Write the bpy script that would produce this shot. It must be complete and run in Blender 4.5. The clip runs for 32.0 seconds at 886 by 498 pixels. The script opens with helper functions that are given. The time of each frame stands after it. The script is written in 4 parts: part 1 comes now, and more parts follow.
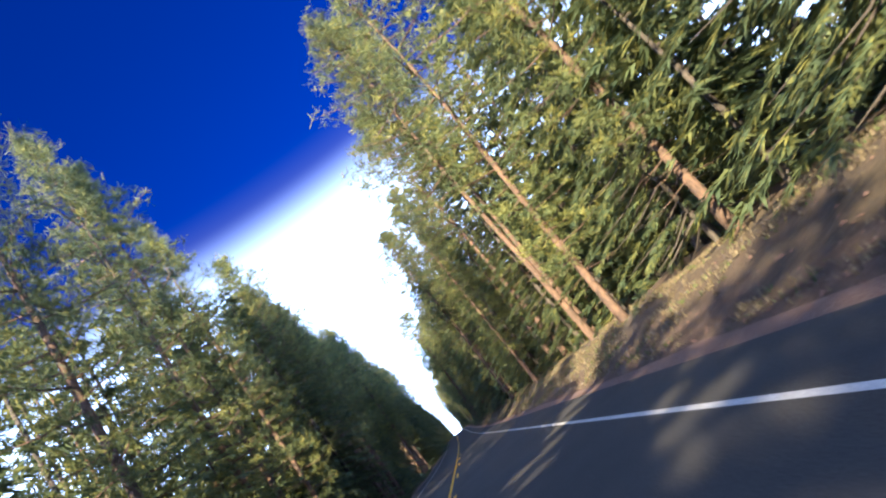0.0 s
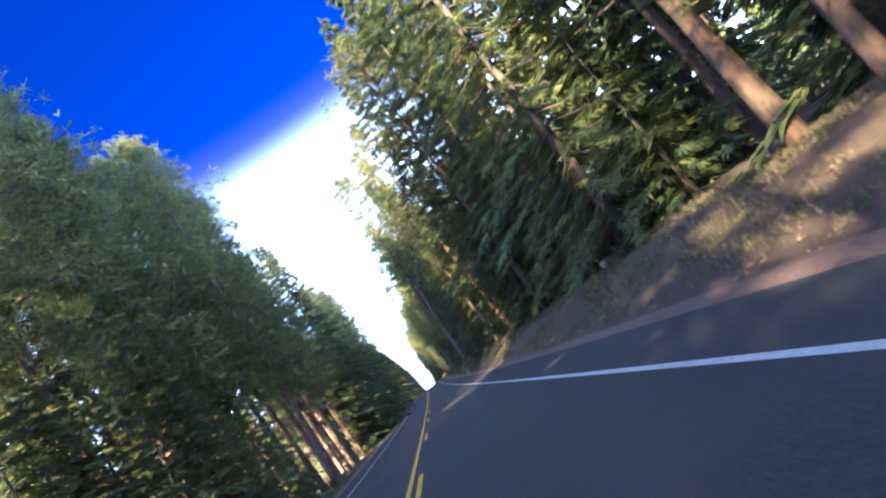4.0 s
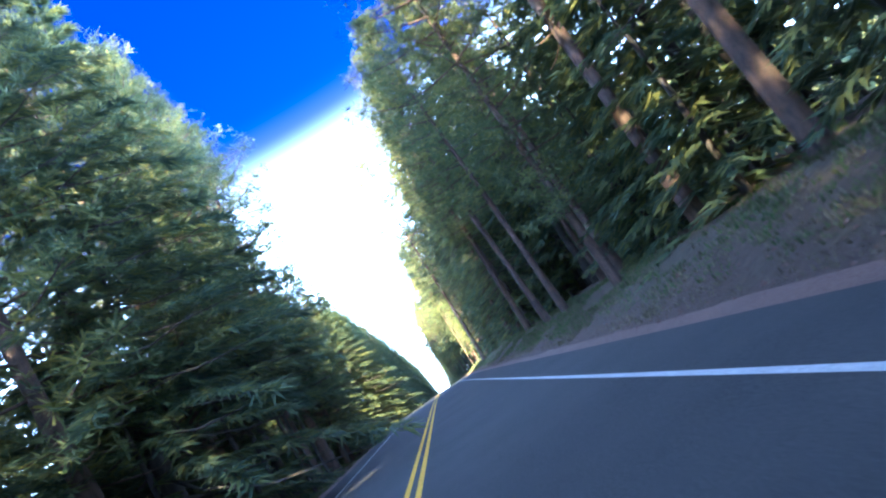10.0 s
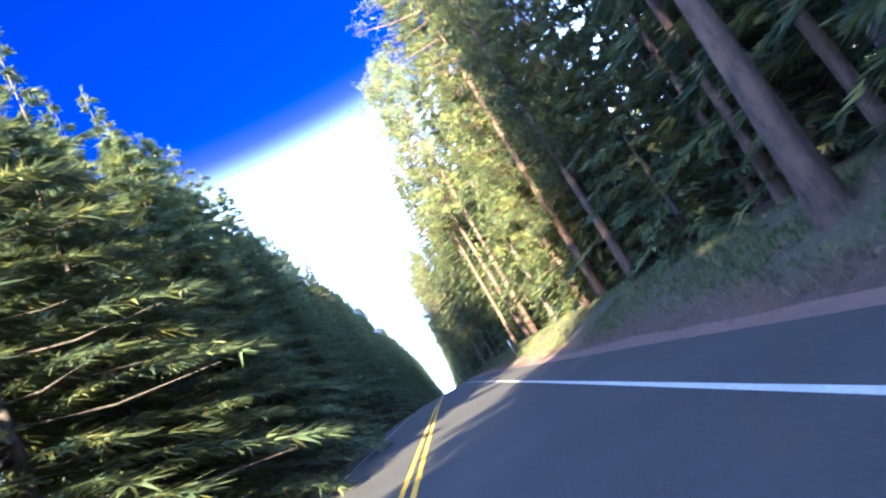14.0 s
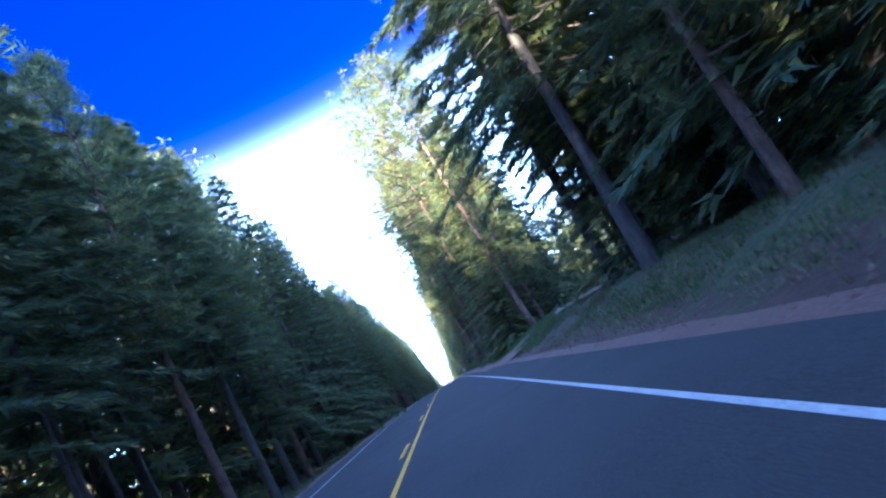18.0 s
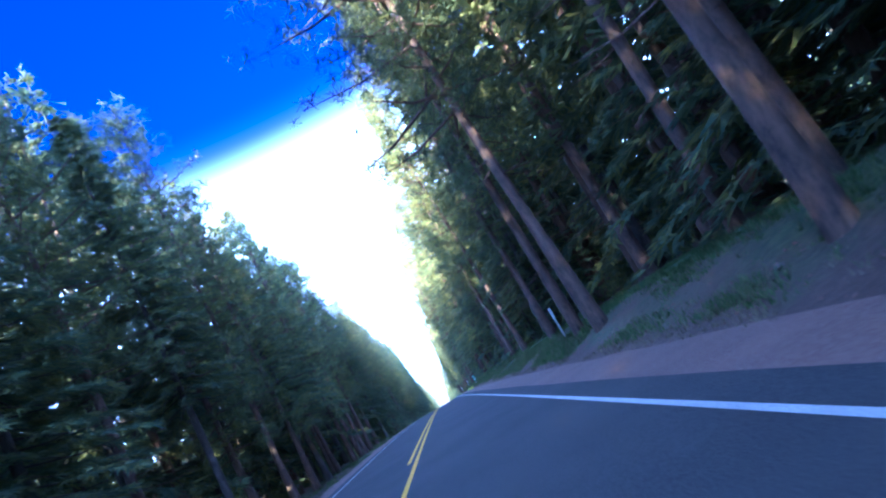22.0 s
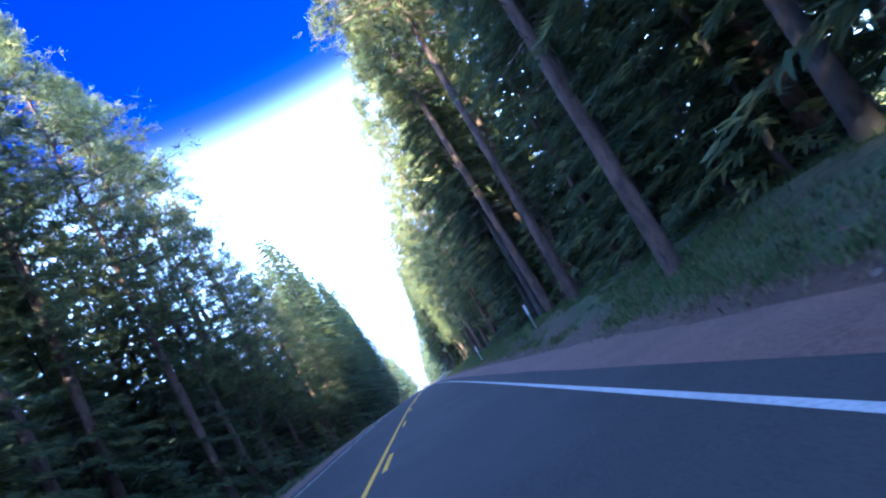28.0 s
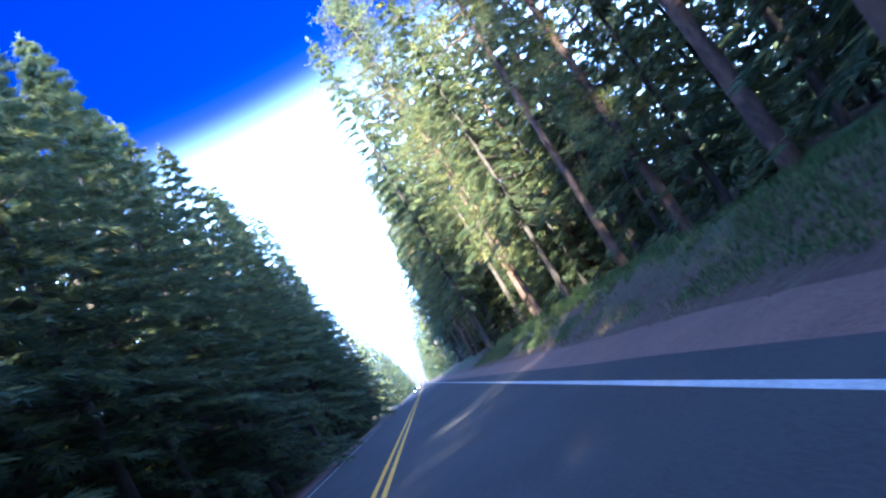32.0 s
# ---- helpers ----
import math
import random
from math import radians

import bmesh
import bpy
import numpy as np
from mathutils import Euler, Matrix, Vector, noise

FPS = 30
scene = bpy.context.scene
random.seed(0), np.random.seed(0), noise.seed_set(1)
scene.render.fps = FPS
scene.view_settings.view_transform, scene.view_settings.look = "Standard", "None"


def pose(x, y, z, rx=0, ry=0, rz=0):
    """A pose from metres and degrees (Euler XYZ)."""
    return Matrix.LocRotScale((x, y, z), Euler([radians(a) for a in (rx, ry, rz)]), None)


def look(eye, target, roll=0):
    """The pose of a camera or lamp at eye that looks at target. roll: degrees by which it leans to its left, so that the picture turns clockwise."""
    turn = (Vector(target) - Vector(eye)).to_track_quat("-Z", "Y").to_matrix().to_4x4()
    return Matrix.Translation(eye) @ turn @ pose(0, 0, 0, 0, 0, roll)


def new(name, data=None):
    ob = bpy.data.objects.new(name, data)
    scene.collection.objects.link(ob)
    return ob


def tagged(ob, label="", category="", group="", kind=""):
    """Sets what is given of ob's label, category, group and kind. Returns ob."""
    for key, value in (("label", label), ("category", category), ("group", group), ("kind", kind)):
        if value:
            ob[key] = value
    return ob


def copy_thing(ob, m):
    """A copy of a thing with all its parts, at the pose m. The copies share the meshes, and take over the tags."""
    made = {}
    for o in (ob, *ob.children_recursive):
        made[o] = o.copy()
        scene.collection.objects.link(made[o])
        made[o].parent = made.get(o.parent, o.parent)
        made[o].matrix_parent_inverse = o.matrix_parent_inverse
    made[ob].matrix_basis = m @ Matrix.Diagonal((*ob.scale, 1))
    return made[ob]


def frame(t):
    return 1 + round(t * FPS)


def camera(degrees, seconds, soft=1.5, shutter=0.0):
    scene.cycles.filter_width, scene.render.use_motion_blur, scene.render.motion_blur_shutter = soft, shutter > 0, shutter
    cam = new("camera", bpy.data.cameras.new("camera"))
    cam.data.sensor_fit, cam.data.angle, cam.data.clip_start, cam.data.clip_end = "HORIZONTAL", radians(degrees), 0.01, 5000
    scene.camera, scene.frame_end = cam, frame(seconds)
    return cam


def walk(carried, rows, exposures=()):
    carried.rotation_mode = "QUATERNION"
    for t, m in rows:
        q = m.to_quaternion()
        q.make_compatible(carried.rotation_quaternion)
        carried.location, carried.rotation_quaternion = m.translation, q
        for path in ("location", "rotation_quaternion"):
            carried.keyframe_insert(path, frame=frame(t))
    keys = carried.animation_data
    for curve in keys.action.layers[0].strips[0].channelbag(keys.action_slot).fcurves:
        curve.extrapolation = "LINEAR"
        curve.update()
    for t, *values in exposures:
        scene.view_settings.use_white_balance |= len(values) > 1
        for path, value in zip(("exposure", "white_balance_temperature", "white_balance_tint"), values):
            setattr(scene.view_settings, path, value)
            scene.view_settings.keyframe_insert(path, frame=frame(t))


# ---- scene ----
cam = camera(70.0, 32.0, soft=2.2, shutter=0.12)
PATH = [
    (0, pose(1.421, 0.00, 1.270, 107.78, 38.13, 2.12)),
    (0.5, pose(1.418, 8.50, 1.270, 106.95, 38.27, 1.48)),
    (1, pose(1.416, 17.00, 1.270, 106.89, 38.33, 1.13)),
    (1.5, pose(1.420, 25.50, 1.270, 106.43, 38.48, 1.01)),
    (2, pose(1.424, 34.00, 1.270, 105.89, 38.72, 0.51)),
    (2.5, pose(1.423, 42.50, 1.270, 104.41, 38.06, 0.12)),
    (3, pose(1.423, 51.00, 1.270, 102.96, 37.36, -0.09)),
    (3.5, pose(1.414, 59.50, 1.284, 102.18, 37.11, -0.52)),
    (4, pose(1.405, 68.00, 1.299, 102.17, 36.84, -0.85)),
    (4.5, pose(1.402, 76.50, 1.332, 101.97, 36.52, -1.42)),
    (6.5, pose(1.388, 110.50, 1.586, 102.58, 34.97, -1.92)),
    (7, pose(1.384, 119.00, 1.681, 102.88, 34.46, -1.68)),
    (7.5, pose(1.387, 127.50, 1.793, 102.56, 33.81, -1.60)),
    (8, pose(1.390, 136.00, 1.906, 103.19, 33.15, -1.53)),
    (8.5, pose(1.395, 144.50, 2.043, 103.17, 33.27, -1.30)),
    (9, pose(1.400, 153.00, 2.181, 102.80, 33.37, -0.97)),
    (9.5, pose(1.385, 161.50, 2.343, 103.14, 33.17, -0.35)),
    (10, pose(1.369, 170.00, 2.504, 103.15, 32.91, 0.55)),
    (10.5, pose(1.334, 178.50, 2.691, 103.44, 32.41, 1.26)),
    (11, pose(1.299, 187.00, 2.877, 103.72, 32.00, 1.50)),
    (11.5, pose(1.289, 195.50, 3.078, 103.67, 31.37, 1.74)),
    (12, pose(1.280, 204.00, 3.279, 104.03, 30.67, 2.32)),
    (12.5, pose(1.310, 212.50, 3.468, 103.87, 30.63, 2.72)),
    (13, pose(1.340, 221.00, 3.657, 103.31, 30.88, 1.71)),
    (13.5, pose(1.369, 229.50, 3.822, 103.15, 30.23, 0.65)),
    (14, pose(1.397, 238.00, 3.987, 102.84, 29.59, 0.76)),
    (14.5, pose(1.440, 246.50, 4.133, 100.98, 29.85, -0.54)),
    (16.5, pose(1.613, 280.50, 4.595, 101.66, 30.14, -0.32)),
    (17, pose(1.656, 289.00, 4.680, 102.34, 30.15, -0.18)),
    (17.5, pose(1.683, 297.50, 4.746, 101.96, 29.79, 0.11)),
    (18, pose(1.711, 306.00, 4.813, 101.33, 29.46, 0.21)),
    (18.5, pose(1.730, 314.50, 4.855, 100.63, 29.68, 0.53)),
    (19, pose(1.748, 323.00, 4.897, 101.19, 29.99, 0.32)),
    (19.5, pose(1.732, 331.50, 4.915, 101.38, 29.80, -0.06)),
    (20, pose(1.717, 340.00, 4.932, 101.18, 29.50, 0.18)),
    (21, pose(1.639, 357.00, 4.917, 102.18, 28.80, 1.07)),
    (21.5, pose(1.607, 365.50, 4.886, 102.01, 29.34, 0.45)),
    (22, pose(1.576, 374.00, 4.854, 102.17, 29.93, -0.44)),
    (22.5, pose(1.562, 382.50, 4.797, 101.58, 29.65, -1.11)),
    (23, pose(1.548, 391.00, 4.741, 101.63, 29.40, -1.09)),
    (23.5, pose(1.553, 399.50, 4.660, 100.77, 29.39, -1.67)),
    (24, pose(1.558, 408.00, 4.579, 100.12, 29.18, -1.11)),
    (24.5, pose(1.593, 416.50, 4.480, 99.89, 29.40, -1.67)),
    (26.5, pose(1.732, 450.50, 3.959, 97.88, 29.98, -2.59)),
    (27, pose(1.713, 459.00, 3.799, 98.28, 29.73, -2.58)),
    (27.5, pose(1.685, 467.50, 3.619, 98.09, 29.58, -2.59)),
    (28, pose(1.657, 476.00, 3.440, 98.94, 29.47, -2.86)),
    (28.5, pose(1.639, 484.50, 3.236, 97.96, 29.66, -3.08)),
    (29, pose(1.620, 493.00, 3.033, 98.18, 29.85, -3.39)),
    (29.5, pose(1.616, 501.50, 2.804, 98.40, 29.96, -3.70)),
    (30, pose(1.612, 510.00, 2.576, 98.34, 30.08, -4.00)),
    (30.5, pose(1.605, 518.50, 2.324, 97.98, 30.19, -3.96)),
    (31, pose(1.597, 527.00, 2.071, 98.44, 30.28, -3.79)),
    (31.5, pose(1.583, 535.50, 1.794, 98.86, 30.67, -3.24)),
    (32, pose(1.570, 544.00, 1.516, 98.48, 31.13, -3.18)),
]
walk(cam, PATH, [(0, 2.65, 5500, 10), (1, 3.1, 5500, 9), (2, 3.45, 5350, 7), (4, 3.65, 5500, 9), (8, 4.3, 5050, 4), (10, 4.45, 5000, 2), (13, 3.9, 5150, 10), (17, 4.0, 4550, 9), (19, 3.9, 4450, 11), (20, 3.85, 4300, 11), (21, 4.4, 4150, 12), (22, 4.45, 4200, 13), (25, 4.25, 4300, 12), (28, 3.85, 4450, 11), (29, 3.5, 4450, 11), (31, 3.3, 4600, 12), (32, 3.65, 4450, 12)])

# ---------------------------------------------------------------- sky and sun
SUN_AZ, SUN_EL = radians(203.5), radians(16.5)      # compass bearing of the sun from +y, clockwise
world = bpy.data.worlds.new("sky")
scene.world = world
world.use_nodes = True
wn, wl = world.node_tree.nodes, world.node_tree.links
wn.clear()
w_out = wn.new("ShaderNodeOutputWorld")
w_bg = wn.new("ShaderNodeBackground")
w_sky = wn.new("ShaderNodeTexSky")
w_sky.sky_type = "NISHITA"
w_sky.sun_disc = False
w_sky.sun_elevation, w_sky.sun_rotation = SUN_EL, SUN_AZ
w_sky.air_density, w_sky.dust_density, w_sky.ozone_density = 1.0, 0.5, 3.0
w_co = wn.new("ShaderNodeTexCoord")
w_sep = wn.new("ShaderNodeSeparateXYZ")
w_ramp = wn.new("ShaderNodeValToRGB")
w_ramp.color_ramp.interpolation = "EASE"
w_ramp.color_ramp.elements[0].position, w_ramp.color_ramp.elements[0].color = 0.30, (1, 1, 1, 1)
w_ramp.color_ramp.elements[1].position, w_ramp.color_ramp.elements[1].color = 0.46, (0, 0, 0, 1)
w_tint = wn.new("ShaderNodeMix")
w_tint.data_type, w_tint.blend_type = "RGBA", "MULTIPLY"
w_tint.inputs[0].default_value = 1.0
w_tint.inputs[7].default_value = (0.0070, 0.078, 0.385, 1)
w_mix = wn.new("ShaderNodeMix")
w_mix.data_type = "RGBA"
w_mix.inputs[7].default_value = (9.6, 12.4, 19.5, 1)     # bright haze low over the trees
wl.new(w_co.outputs["Generated"], w_sep.inputs[0])
wl.new(w_sep.outputs["Z"], w_ramp.inputs[0])
wl.new(w_sky.outputs[0], w_tint.inputs[6])
wl.new(w_ramp.outputs[0], w_mix.inputs[0])
# The sky is deep blue away from the sun and pale towards it
w_dot = wn.new("ShaderNodeVectorMath")
w_dot.operation = "DOT_PRODUCT"
w_dot.inputs[1].default_value = (math.sin(SUN_AZ) * math.cos(SUN_EL), math.cos(SUN_AZ) * math.cos(SUN_EL), math.sin(SUN_EL))
w_near = wn.new("ShaderNodeValToRGB")
w_near.color_ramp.interpolation = "EASE"
w_near.color_ramp.elements[0].position, w_near.color_ramp.elements[0].color = 0.0, (0, 0, 0, 1)
w_near.color_ramp.elements[1].position, w_near.color_ramp.elements[1].color = 0.8, (1, 1, 1, 1)
w_pale = wn.new("ShaderNodeMix")
w_pale.data_type, w_pale.blend_type = "RGBA", "ADD"
w_pale.inputs[7].default_value = (3.2, 4.4, 7.2, 1)     # pale sky round the sun
wl.new(w_co.outputs["Generated"], w_dot.inputs[0])
wl.new(w_dot.outputs["Value"], w_near.inputs[0])
wl.new(w_tint.outputs[2], w_mix.inputs[6])
wl.new(w_near.outputs[0], w_pale.inputs[0])
# A thin pale edge where the haze meets the blue
w_edge = wn.new("ShaderNodeValToRGB")
w_edge.color_ramp.interpolation = "EASE"
w_edge.color_ramp.elements.new(0.41)
for stop, (at, v) in zip(w_edge.color_ramp.elements, ((0.32, 0.0), (0.41, 1.0), (0.50, 0.0))):
    stop.position, stop.color = at, (v, v, v, 1)
w_pale_edge = wn.new("ShaderNodeMix")
w_pale_edge.data_type, w_pale_edge.blend_type = "RGBA", "ADD"
w_pale_edge.inputs[7].default_value = (0.34, 0.30, 0.16, 1)
wl.new(w_sep.outputs["Z"], w_edge.inputs[0])
wl.new(w_edge.outputs[0], w_pale_edge.inputs[0])
wl.new(w_mix.outputs[2], w_pale_edge.inputs[6])
wl.new(w_pale_edge.outputs[2], w_pale.inputs[6])
wl.new(w_pale.outputs[2], w_bg.inputs[0])
wl.new(w_bg.outputs[0], w_out.inputs[0])
w_bg.inputs[1].default_value = 0.058
sun_data = bpy.data.lights.new("sun", "SUN")
sun_data.energy, sun_data.angle, sun_data.color = 5.0, radians(0.5), (1.0, 0.76, 0.42)
sun = new("sun", sun_data)
sun_dir = Vector((math.sin(SUN_AZ) * math.cos(SUN_EL), math.cos(SUN_AZ) * math.cos(SUN_EL), math.sin(SUN_EL)))
sun.matrix_basis = look(sun_dir * 100, (0, 0, 0))


# ---------------------------------------------------------------- materials
def material(name, rough=0.8, metal=0.0):
    m = bpy.data.materials.new(name)
    m.use_nodes = True
    b = m.node_tree.nodes["Principled BSDF"]
    b.inputs["Roughness"].default_value, b.inputs["Metallic"].default_value = rough, metal
    return m, m.node_tree.nodes, m.node_tree.links, b


def ramp(n, stops):
    r = n.new("ShaderNodeValToRGB")
    e = r.color_ramp.elements
    while len(e) < len(stops):
        e.new(0.5)
    for el, (p, c) in zip(e, stops):
        el.position, el.color = p, (*c, 1)
    return r


def noise_tex(n, l, scale, detail=5, rough=0.6, stretch=None):
    co = n.new("ShaderNodeTexCoord")
    t = n.new("ShaderNodeTexNoise")
    t.inputs["Scale"].default_value, t.inputs["Detail"].default_value, t.inputs["Roughness"].default_value = scale, detail, rough
    mp = n.new("ShaderNodeMapping")
    mp.inputs["Scale"].default_value = stretch or (1, 1, 1)
    l.new(co.outputs["Object"], mp.inputs[0])
    l.new(mp.outputs[0], t.inputs[0])
    return t


def bump(n, l, b, height, strength, dist):
    k = n.new("ShaderNodeBump")
    k.inputs["Strength"].default_value, k.inputs["Distance"].default_value = strength, dist
    l.new(height, k.inputs["Height"])
    l.new(k.outputs[0], b.inputs["Normal"])


def mix(n, l, fac, a, b, mode="MIX"):
    x = n.new("ShaderNodeMix")
    x.data_type, x.blend_type = "RGBA", mode
    for sock, v in ((x.inputs[0], fac), (x.inputs[6], a), (x.inputs[7], b)):
        if isinstance(v, (int, float)):
            sock.default_value = v
        elif isinstance(v, tuple):
            sock.default_value = (*v, 1)
        else:
            l.new(v, sock)
    return x.outputs[2]


def two_scale(name, c1, c2, c3, big, small, rough=0.85, depth=0.02, stretch=None, strength=0.6):
    """Patches of two colours at one scale, grain of a third at another, with relief."""
    m, n, l, b = material(name, rough)
    t1, t2 = noise_tex(n, l, big, 4), noise_tex(n, l, small, 8, 0.7, stretch)
    r1 = ramp(n, [(0.35, c1), (0.65, c2)])
    r2 = ramp(n, [(0.42, (0, 0, 0)), (0.68, (1, 1, 1))])
    l.new(t1.outputs[0], r1.inputs[0])
    l.new(t2.outputs[0], r2.inputs[0])
    l.new(mix(n, l, r2.outputs[0], r1.outputs[0], c3), b.inputs["Base Color"])
    bump(n, l, b, t2.outputs[0], strength, depth)
    return m


def foliage(name, dark, mid, light, through_light=0.42, rough=0.55):
    """Needles: each tuft has its own shade, and lets some light through."""
    m, n, l, b = material(name, rough)
    b.inputs["Specular IOR Level"].default_value = 0.22
    g = n.new("ShaderNodeNewGeometry")
    oi = n.new("ShaderNodeObjectInfo")
    r = ramp(n, [(0.0, dark), (0.55, mid), (1.0, light)])
    l.new(g.outputs["Random Per Island"], r.inputs[0])
    hue = n.new("ShaderNodeHueSaturation")
    vary = n.new("ShaderNodeMapRange")
    vary.inputs["To Min"].default_value, vary.inputs["To Max"].default_value = 0.7, 1.3
    l.new(oi.outputs["Random"], vary.inputs["Value"])
    l.new(vary.outputs[0], hue.inputs["Value"])
    l.new(r.outputs[0], hue.inputs["Color"])
    l.new(hue.outputs[0], b.inputs["Base Color"])
    tr = n.new("ShaderNodeBsdfTranslucent")
    l.new(hue.outputs[0], tr.inputs[0])
    ms = n.new("ShaderNodeMixShader")
    ms.inputs[0].default_value = through_light
    l.new(b.outputs[0], ms.inputs[1])
    l.new(tr.outputs[0], ms.inputs[2])
    l.new(ms.outputs[0], n["Material Output"].inputs[0])
    return m


M_ASPHALT = two_scale("asphalt", (0.036, 0.035, 0.034), (0.054, 0.052, 0.049), (0.085, 0.081, 0.075), 0.35, 45, 0.95, 0.008)
M_ASPHALT.node_tree.nodes["Principled BSDF"].inputs["Specular IOR Level"].default_value = 0.12
M_WHITE_LINE = two_scale("white_road_paint", (0.50, 0.49, 0.46), (0.60, 0.59, 0.56), (0.28, 0.27, 0.26), 1.5, 30, 0.9, 0.003)
M_YELLOW_LINE = two_scale("yellow_road_paint", (0.76, 0.40, 0.03), (0.82, 0.47, 0.05), (0.45, 0.26, 0.05), 1.5, 25, 0.9, 0.003)
for paint in (M_WHITE_LINE, M_YELLOW_LINE):
    paint.node_tree.nodes["Principled BSDF"].inputs["Specular IOR Level"].default_value = 0.12
M_GRAVEL = two_scale("red_cinder_gravel", (0.095, 0.050, 0.036), (0.150, 0.080, 0.056), (0.21, 0.135, 0.10), 0.6, 22, 0.95, 0.03)
M_BARK_PINE = two_scale("orange_pine_bark", (0.095, 0.060, 0.042), (0.155, 0.092, 0.060), (0.030, 0.022, 0.018), 1.2, 7, 0.9, 0.06, (1, 1, 0.35), 0.9)
M_BARK_FIR = two_scale("grey_fir_bark", (0.058, 0.047, 0.039), (0.090, 0.074, 0.062), (0.025, 0.021, 0.018), 1.2, 9, 0.9, 0.05, (1, 1, 0.3), 0.9)
M_DEADWOOD = two_scale("bare_dead_wood", (0.30, 0.25, 0.20), (0.42, 0.36, 0.29), (0.16, 0.13, 0.10), 2, 14, 0.85, 0.02, (1, 1, 0.2))
M_PINE = foliage("pine_needles", (0.072, 0.098, 0.050), (0.126, 0.150, 0.060), (0.235, 0.228, 0.064))
M_FIR = foliage("fir_needles", (0.064, 0.098, 0.060), (0.112, 0.146, 0.072), (0.225, 0.226, 0.066))
M_SHRUB = foliage("shrub_leaves", (0.05, 0.075, 0.03), (0.10, 0.125, 0.04), (0.22, 0.20, 0.06), 0.4)
M_GRASS = foliage("dry_and_green_grass", (0.035, 0.066, 0.018), (0.070, 0.112, 0.032), (0.16, 0.165, 0.07), 0.4, 0.7)
M_STRAW = foliage("dry_straw_grass", (0.105, 0.084, 0.052), (0.175, 0.140, 0.085), (0.26, 0.21, 0.125), 0.3, 0.7)


def ground_material():
    """Needle litter under the trees, a grassy band on the verge, bare soil beside the gravel."""
    m, n, l, b = material("forest_floor", 0.95)
    t1, t2, t3 = noise_tex(n, l, 0.5, 6, 0.65), noise_tex(n, l, 4, 9, 0.75), noise_tex(n, l, 0.09, 3)
    t4 = noise_tex(n, l, 0.22, 5, 0.7, (1, 0.35, 1))
    litter = ramp(n, [(0.40, (0.060, 0.036, 0.024)), (0.65, (0.165, 0.098, 0.062))])
    green = ramp(n, [(0.36, (0.028, 0.048, 0.015)), (0.52, (0.062, 0.092, 0.027)), (0.68, (0.12, 0.135, 0.045))])
    l.new(t2.outputs[0], litter.inputs[0])
    l.new(t2.outputs[0], green.inputs[0])
    co = n.new("ShaderNodeTexCoord")
    sep = n.new("ShaderNodeSeparateXYZ")
    l.new(co.outputs["Object"], sep.inputs[0])
    away = n.new("ShaderNodeMath")
    away.operation = "ABSOLUTE"
    l.new(sep.outputs["X"], away.inputs[0])
    # how far the verge reaches, with a ragged edge
    edge = n.new("ShaderNodeMath")
    edge.operation = "MULTIPLY_ADD"
    edge.inputs[1].default_value, edge.inputs[2].default_value = 5.0, -2.5
    l.new(t1.outputs[0], edge.inputs[0])
    ragged = n.new("ShaderNodeMath")
    l.new(away.outputs[0], ragged.inputs[0])
    l.new(edge.outputs[0], ragged.inputs[1])
    band = ramp(n, [(0.0, (0, 0, 0)), (0.06, (0, 0, 0)), (0.16, (1, 1, 1)), (0.42, (1, 1, 1)), (0.75, (0.12, 0.12, 0.12))])
    reach = n.new("ShaderNodeMapRange")
    reach.inputs["From Min"].default_value, reach.inputs["From Max"].default_value = 5.4, 13.5
    l.new(ragged.outputs[0], reach.inputs["Value"])
    l.new(reach.outputs[0], band.inputs[0])
    # the first stretch is dry and brown, the rest green
    along = n.new("ShaderNodeMapRange")
    along.inputs["From Min"].default_value, along.inputs["From Max"].default_value = 190.0, 390.0
    along.inputs["To Min"].default_value = 0.22
    l.new(sep.outputs["Y"], along.inputs["Value"])
    thick = ramp(n, [(0.36, (0.08, 0.08, 0.08)), (0.56, (1, 1, 1))])
    l.new(t4.outputs[0], thick.inputs[0])
    f1 = n.new("ShaderNodeMath")
    f1.operation = "MULTIPLY"
    l.new(band.outputs[0], f1.inputs[0])
    l.new(along.outputs[0], f1.inputs[1])
    f2 = n.new("ShaderNodeMath")
    f2.operation = "MULTIPLY"
    l.new(f1.outputs[0], f2.inputs[0])
    l.new(thick.outputs[0], f2.inputs[1])
    soil = mix(n, l, t3.outputs[0], litter.outputs[0], (0.10, 0.062, 0.042))
    l.new(mix(n, l, f2.outputs[0], soil, green.outputs[0]), b.inputs["Base Color"])
    bump(n, l, b, t2.outputs[0], 1.0, 0.14)
    return m


M_GROUND = ground_material()


def plain(name, colour, rough=0.5, metal=0.0, grain=0.25):
    m, n, l, b = material(name, rough, metal)
    t = noise_tex(n, l, 9, 6)
    l.new(mix(n, l, t.outputs[0], colour, tuple(c * (1 - grain) for c in colour)), b.inputs["Base Color"])
    return m


